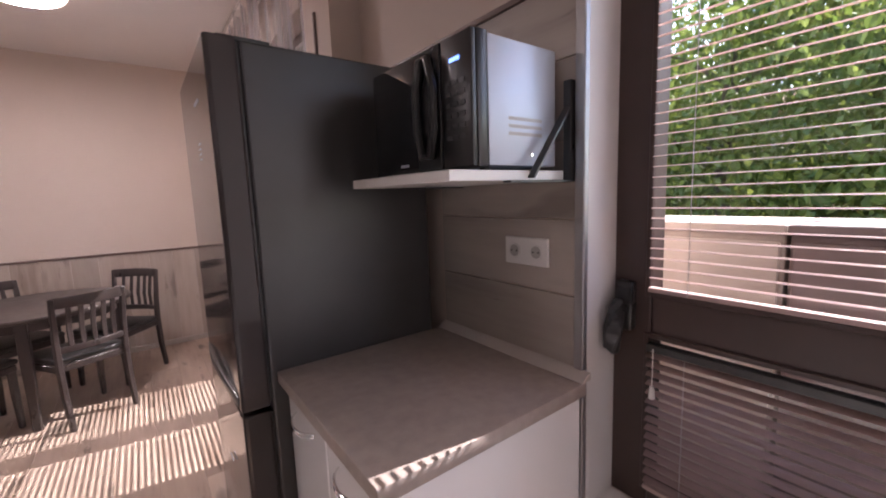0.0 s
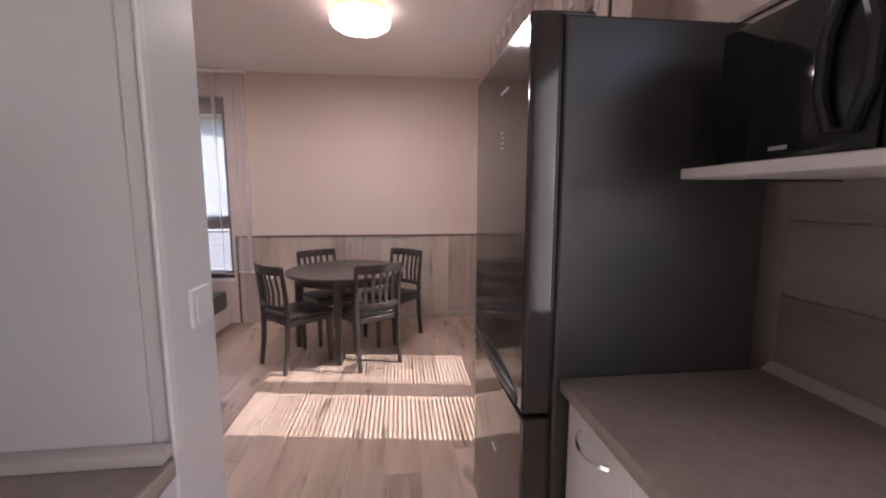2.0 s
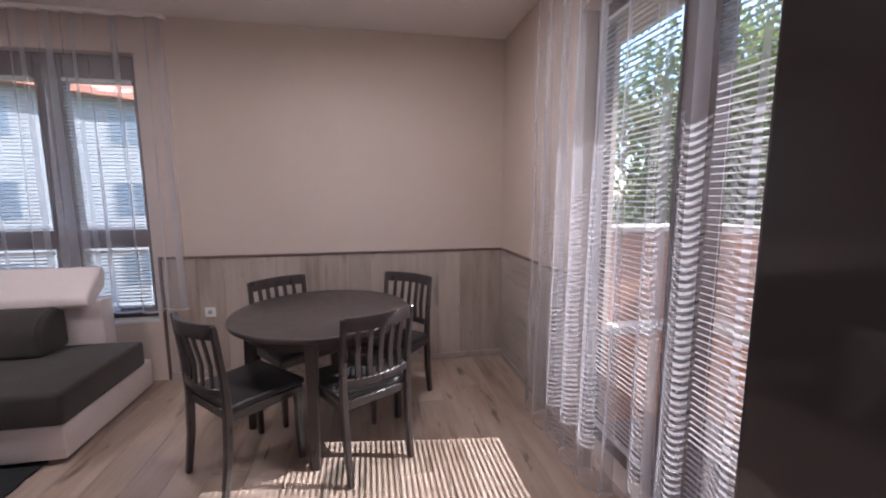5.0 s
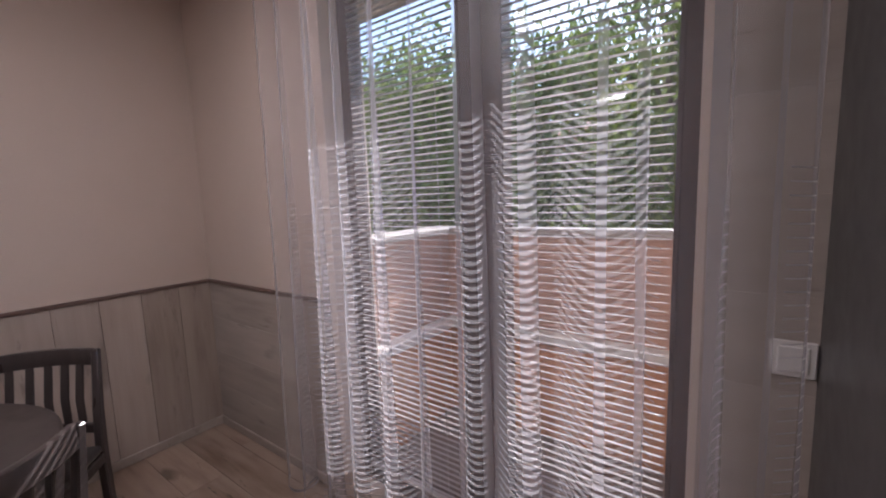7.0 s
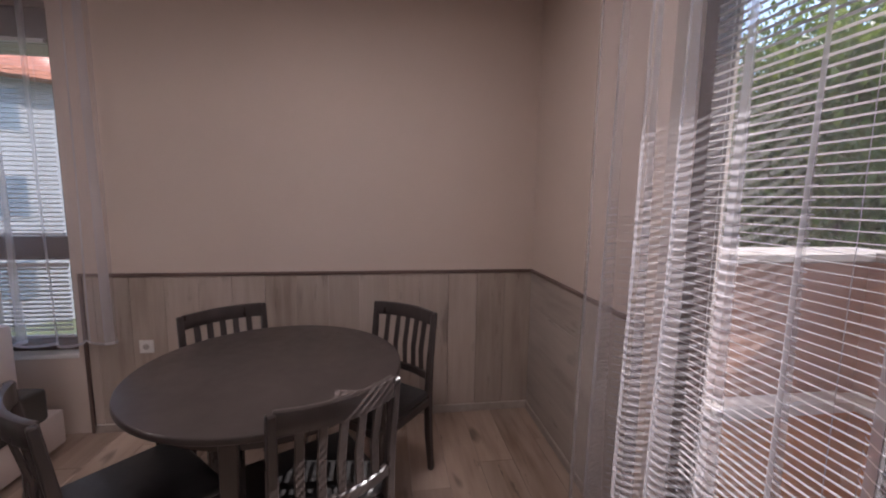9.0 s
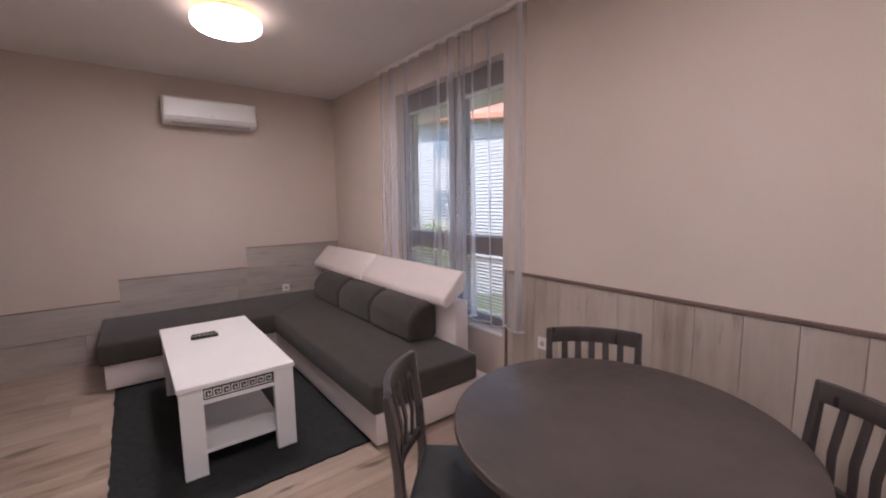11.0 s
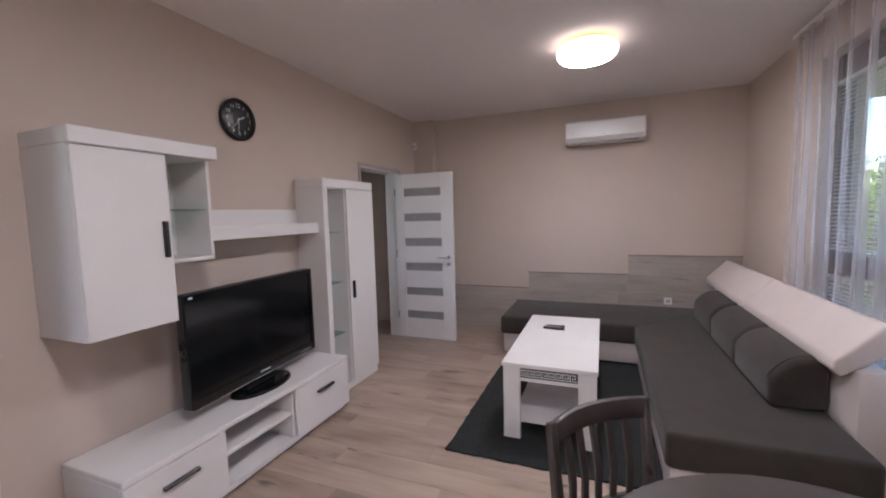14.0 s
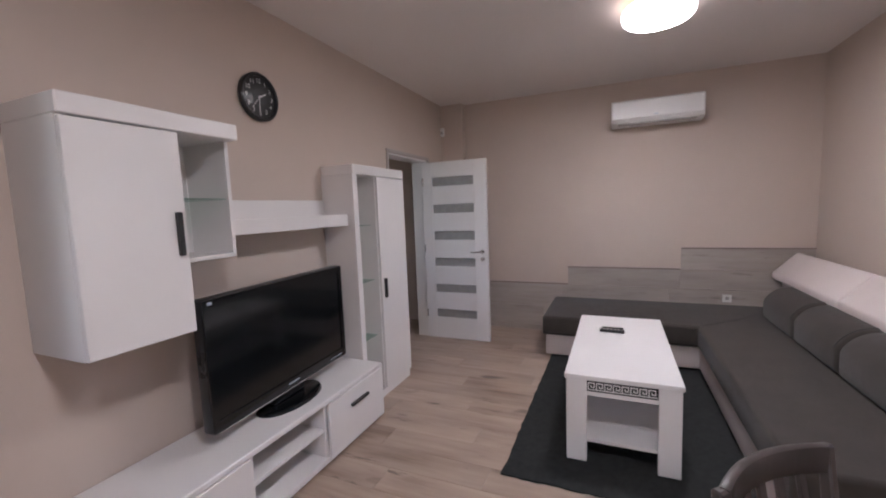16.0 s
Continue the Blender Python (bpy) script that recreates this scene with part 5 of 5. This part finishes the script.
def tree(x, y, h, spread, seed, material, leaves=3800, low=0.3):
    rnd = random.Random(seed)
    t = thing("tree", (x, y, -3.2), "leafy green deciduous tree outside the window", "tree", "trees outside")
    b = tube([(x, y, -3.2), (x + 0.1, y, -3.2 + h * 0.25), (x - 0.05, y + 0.1, -3.2 + h * 0.5), (x, y, -3.2 + h * 0.85)], [0.22, 0.17, 0.12, 0.03], 10)
    tips = []
    for k in range(14):
        z0 = -3.2 + h * rnd.uniform(low * 0.8, 0.75)
        a = rnd.uniform(0, 2 * math.pi)
        L = spread * rnd.uniform(0.55, 1.0) * (1.1 - 0.5 * (z0 + 3.2) / h)
        tip = Vector((x + L * math.cos(a), y + L * math.sin(a), z0 + L * rnd.uniform(0.15, 0.7)))
        mid = Vector((x, y, z0)).lerp(tip, 0.5) + Vector((0, 0, 0.15))
        join(b, tube([(x, y, z0), mid, tip], [0.07, 0.045, 0.015], 6))
        tips += [tip, mid.lerp(tip, 0.5)]
    part("trunk", b, M_BARK, t)
    tips.append(Vector((x, y, -3.2 + h * 0.9)))
    verts, faces = [], []
    for k in range(leaves):
        c = rnd.choice(tips)
        p = c + Vector((rnd.gauss(0, 1), rnd.gauss(0, 1), rnd.gauss(0, 0.8))) * spread * 0.23
        s = rnd.uniform(0.06, 0.13)
        q = Euler((rnd.uniform(0, 6.3), rnd.uniform(0, 6.3), rnd.uniform(0, 6.3))).to_matrix()
        n = len(verts)
        for vx, vy, vz in ((-1, 0, 0), (0, -0.55, 0.12), (1, 0, 0), (0, 0.55, 0.12)):
            verts.append(p + q @ Vector((vx * s, vy * s, vz * s)))
        faces.append((n, n + 1, n + 2, n + 3))
    me = bpy.data.meshes.new("crown")
    me.from_pydata([v - BASE[t] for v in verts], [], faces)
    me.materials.append(material)
    cr = new("crown", me)
    cr.parent = t
    tagged(cr, kind="stuff")


for i, (x, y, h, s) in enumerate(((8.5, -5.5, 9.5, 2.8), (9.5, -1.5, 10.5, 3.0), (8.0, 2.2, 9.0, 2.6), (9.5, 5.5, 10.0, 3.0), (7.5, 8.0, 9.5, 2.8), (12.5, 9.0, 11.0, 3.2), (13, -9.5, 11.0, 3.2), (15, -4.0, 11, 3.4), (14.5, 1.0, 11.5, 3.4), (19, 8.0, 11, 3.4))):
    tree(x, y, h, s, 20 + i, M_LEAF if i % 3 != 2 else M_LEAF2, 15000)
for i, (x, y, h, s) in enumerate(((-18.5, 7.5, 6.0, 2.2), (-22.5, 10.5, 6.4, 2.4), (-14.5, 8.2, 3.7, 1.5), (-28, 12.5, 7.0, 2.8), (-24, 18, 5.4, 2.4), (-31, 19, 6.0, 2.6))):
    tree(x, y, h, s, 50 + i, M_LEAF if i % 2 == 0 else M_LEAF2, 3500, 0.2)


def house(x, y, w, d, storeys, turn, wall_m, name, label, roof_h=1.6, cols=5, balconies=True):
    m = pose(x, y, -3.2, 0, 0, turn)
    t = thing(name, (x, y, -3.2), label, "building")
    H = storeys * 2.9
    part("wall", box(-w / 2, w / 2, -d / 2, d / 2, 0, H, turn=m), wall_m, t, smooth=False)
    b = prism([(-d / 2 - 0.5, H), (d / 2 + 0.5, H), (0, H + roof_h)], 'x', -w / 2 - 0.5, w / 2 + 0.5)
    bmesh.ops.transform(b, matrix=m, verts=b.verts)
    part("roof", b, M_ROOF, t, "red tiled roof", smooth=False)
    part("eave", box(-w / 2 - 0.55, w / 2 + 0.55, -d / 2 - 0.75, d / 2 + 0.75, H - 0.22, H + 0.02, turn=m), M_ROOF, t, "red eave board", smooth=False)
    for s in range(storeys):
        for k in range(cols):
            xc = -w / 2 + w * (k + 0.5) / cols
            ww = part("window", box(xc - 0.6, xc + 0.6, -d / 2 - 0.03, -d / 2 + 0.05, s * 2.9 + 0.9, s * 2.9 + 2.4, turn=m), wall_m, t)
            for e in (-1, 1):
                part("pane", box(xc + e * 0.29 - 0.25, xc + e * 0.29 + 0.25, -d / 2 - 0.045, -d / 2 - 0.03, s * 2.9 + 0.98, s * 2.9 + 2.32, turn=m), M_HOUSEGLASS, ww)
            if balconies and s and k % 2:
                part("balcony", join(box(xc - 1.2, xc + 1.2, -d / 2 - 1.1, -d / 2, s * 2.9 - 0.1, s * 2.9 + 0.05, turn=m), box(xc - 1.2, xc + 1.2, -d / 2 - 1.1, -d / 2 - 1.0, s * 2.9 + 0.05, s * 2.9 + 0.95, turn=m)), M_COPING, t)


house(-16.3, 16.1, 11.5, 8, 3, 40, M_HOUSE, "house", "rendered house with shade painted into its grey walls and a red tiled roof", 1.8, 3, False)
house(34, -2, 26, 10, 3, -90, M_HOUSE, "apartment_building", "pale rendered apartment building behind the trees", 2.0, 7)

# ---- wainscot, base boards and planks ----
wd = thing("wainscot", (-1.35, 0.0, 0), "vertical grey-brown laminate wainscot boards with a dark cap", "wainscot", kind="structure")
x = 0.0
while x > -2.70:
    w = 0.192
    x1 = max(x - w, -2.74)
    part("panel", box(x1 + 0.001, x - 0.001, -0.012, 0.0, 0.055, 0.970, 0.0015), M_PANEL, wd)
    x = x1
part("cap", box(-2.74, -0.0, -0.022, 0.0, 0.970, 0.990, 0.003), M_CAP, wd, "dark brown cap moulding")
part("end_strip", box(-2.762, -2.742, -0.02, 0.0, 0.0, 0.990, 0.003), M_CAP, wd)
part("baseboard", box(-2.74, -0.0, -0.020, 0.0, 0.0, 0.055, 0.004), M_PANELH, wd)
wb = thing("wainscot", (0.0, -0.6, 0), "level grey-brown laminate wainscot boards beside the balcony window", "wainscot", kind="structure")
for y0, y1, zt in ((-1.22, -0.022, 0.970), (-3.02, -2.70, 1.95)):
    z = 0.055
    while z < zt - 0.02:
        zb = min(z + 0.229, zt)
        part("panel", box(-0.012, 0.0, y0 + 0.001, y1 - 0.001, z + 0.0003, zb - 0.0003), M_PANELH, wb)
        z = zb
    part("cap", box(-0.022, 0.0, y0, y1, zt, zt + 0.020, 0.003), M_CAP, wb)
    part("baseboard", box(-0.020, 0.0, y0, y1, 0.0, 0.055, 0.004), M_PANELH, wb)
ws2 = thing("stepped_panelling", (XL, -1.6, 0), "stepped grey laminate panelling behind the sofa", "wainscot", kind="structure")
for y0, y1, z0, z1 in ((-3.43, -2.5, 0.06, 0.29), (-2.5, -1.3, 0.06, 0.29), (-3.43, -2.3, 0.294, 0.565), (-2.3, -1.2, 0.294, 0.565), (-1.2, -0.004, 0.06, 0.565), (-2.222, -1.1, 0.569, 0.765), (-1.1, -0.004, 0.569, 0.765), (-1.092, -0.004, 0.769, 0.985)):
    part("panel", box(XL, XL + 0.011, y0 + 0.001, y1 - 0.001, z0, z1, 0.0015), M_PANELH, ws2)
part("baseboard", box(XL, XL + 0.018, -3.43, -0.004, 0.0, 0.056, 0.004), M_PANELH, ws2)
for y0, y1, z in ((-3.43, -2.222, 0.566), (-2.222, -1.092, 0.766), (-1.092, -0.004, 0.986)):
    part("edge_trim", box(XL, XL + 0.014, y0, y1, z, z + 0.009), M_GREYBOX, ws2)
setting(part("baseboard", box(-4.19, -1.42, YT, YT + 0.015, 0, 0.06, 0.004), M_PANELH), "grey-brown laminate baseboard on the television wall", "baseboard")
fl = bpy.data.objects["floor"]
PW, PL = 0.193, 1.285
boards = {}
for r in range(31):
    x = -5.68 + PW * r
    y = -6.2 - (r * 0.43) % 1.0 * PL
    wide = min(PW, 0.155 - x)
    while y < 0.0 and wide > 0.02:
        a, c = max(y, -6.2), min(y + PL, 0.0)
        if c - a > 0.02:
            key = (round(c - a, 3), round(wide, 3))
            if key not in boards:
                b = box(-key[1] / 2 + 0.0006, key[1] / 2 - 0.0006, -key[0] / 2 + 0.0006, key[0] / 2 - 0.0006, -0.012, 0.0, 0.0012)
                me = bpy.data.meshes.new("plank")
                bmesh.ops.recalc_face_normals(b, faces=b.faces)
                b.to_mesh(me)
                b.free()
                me.materials.append(M_FLOORBOARD)
                boards[key] = me
            ob = new("plank", boards[key])
            ob.parent = fl
            ob.location = (x + wide / 2, (a + c) / 2, 0.0)
        y += PL
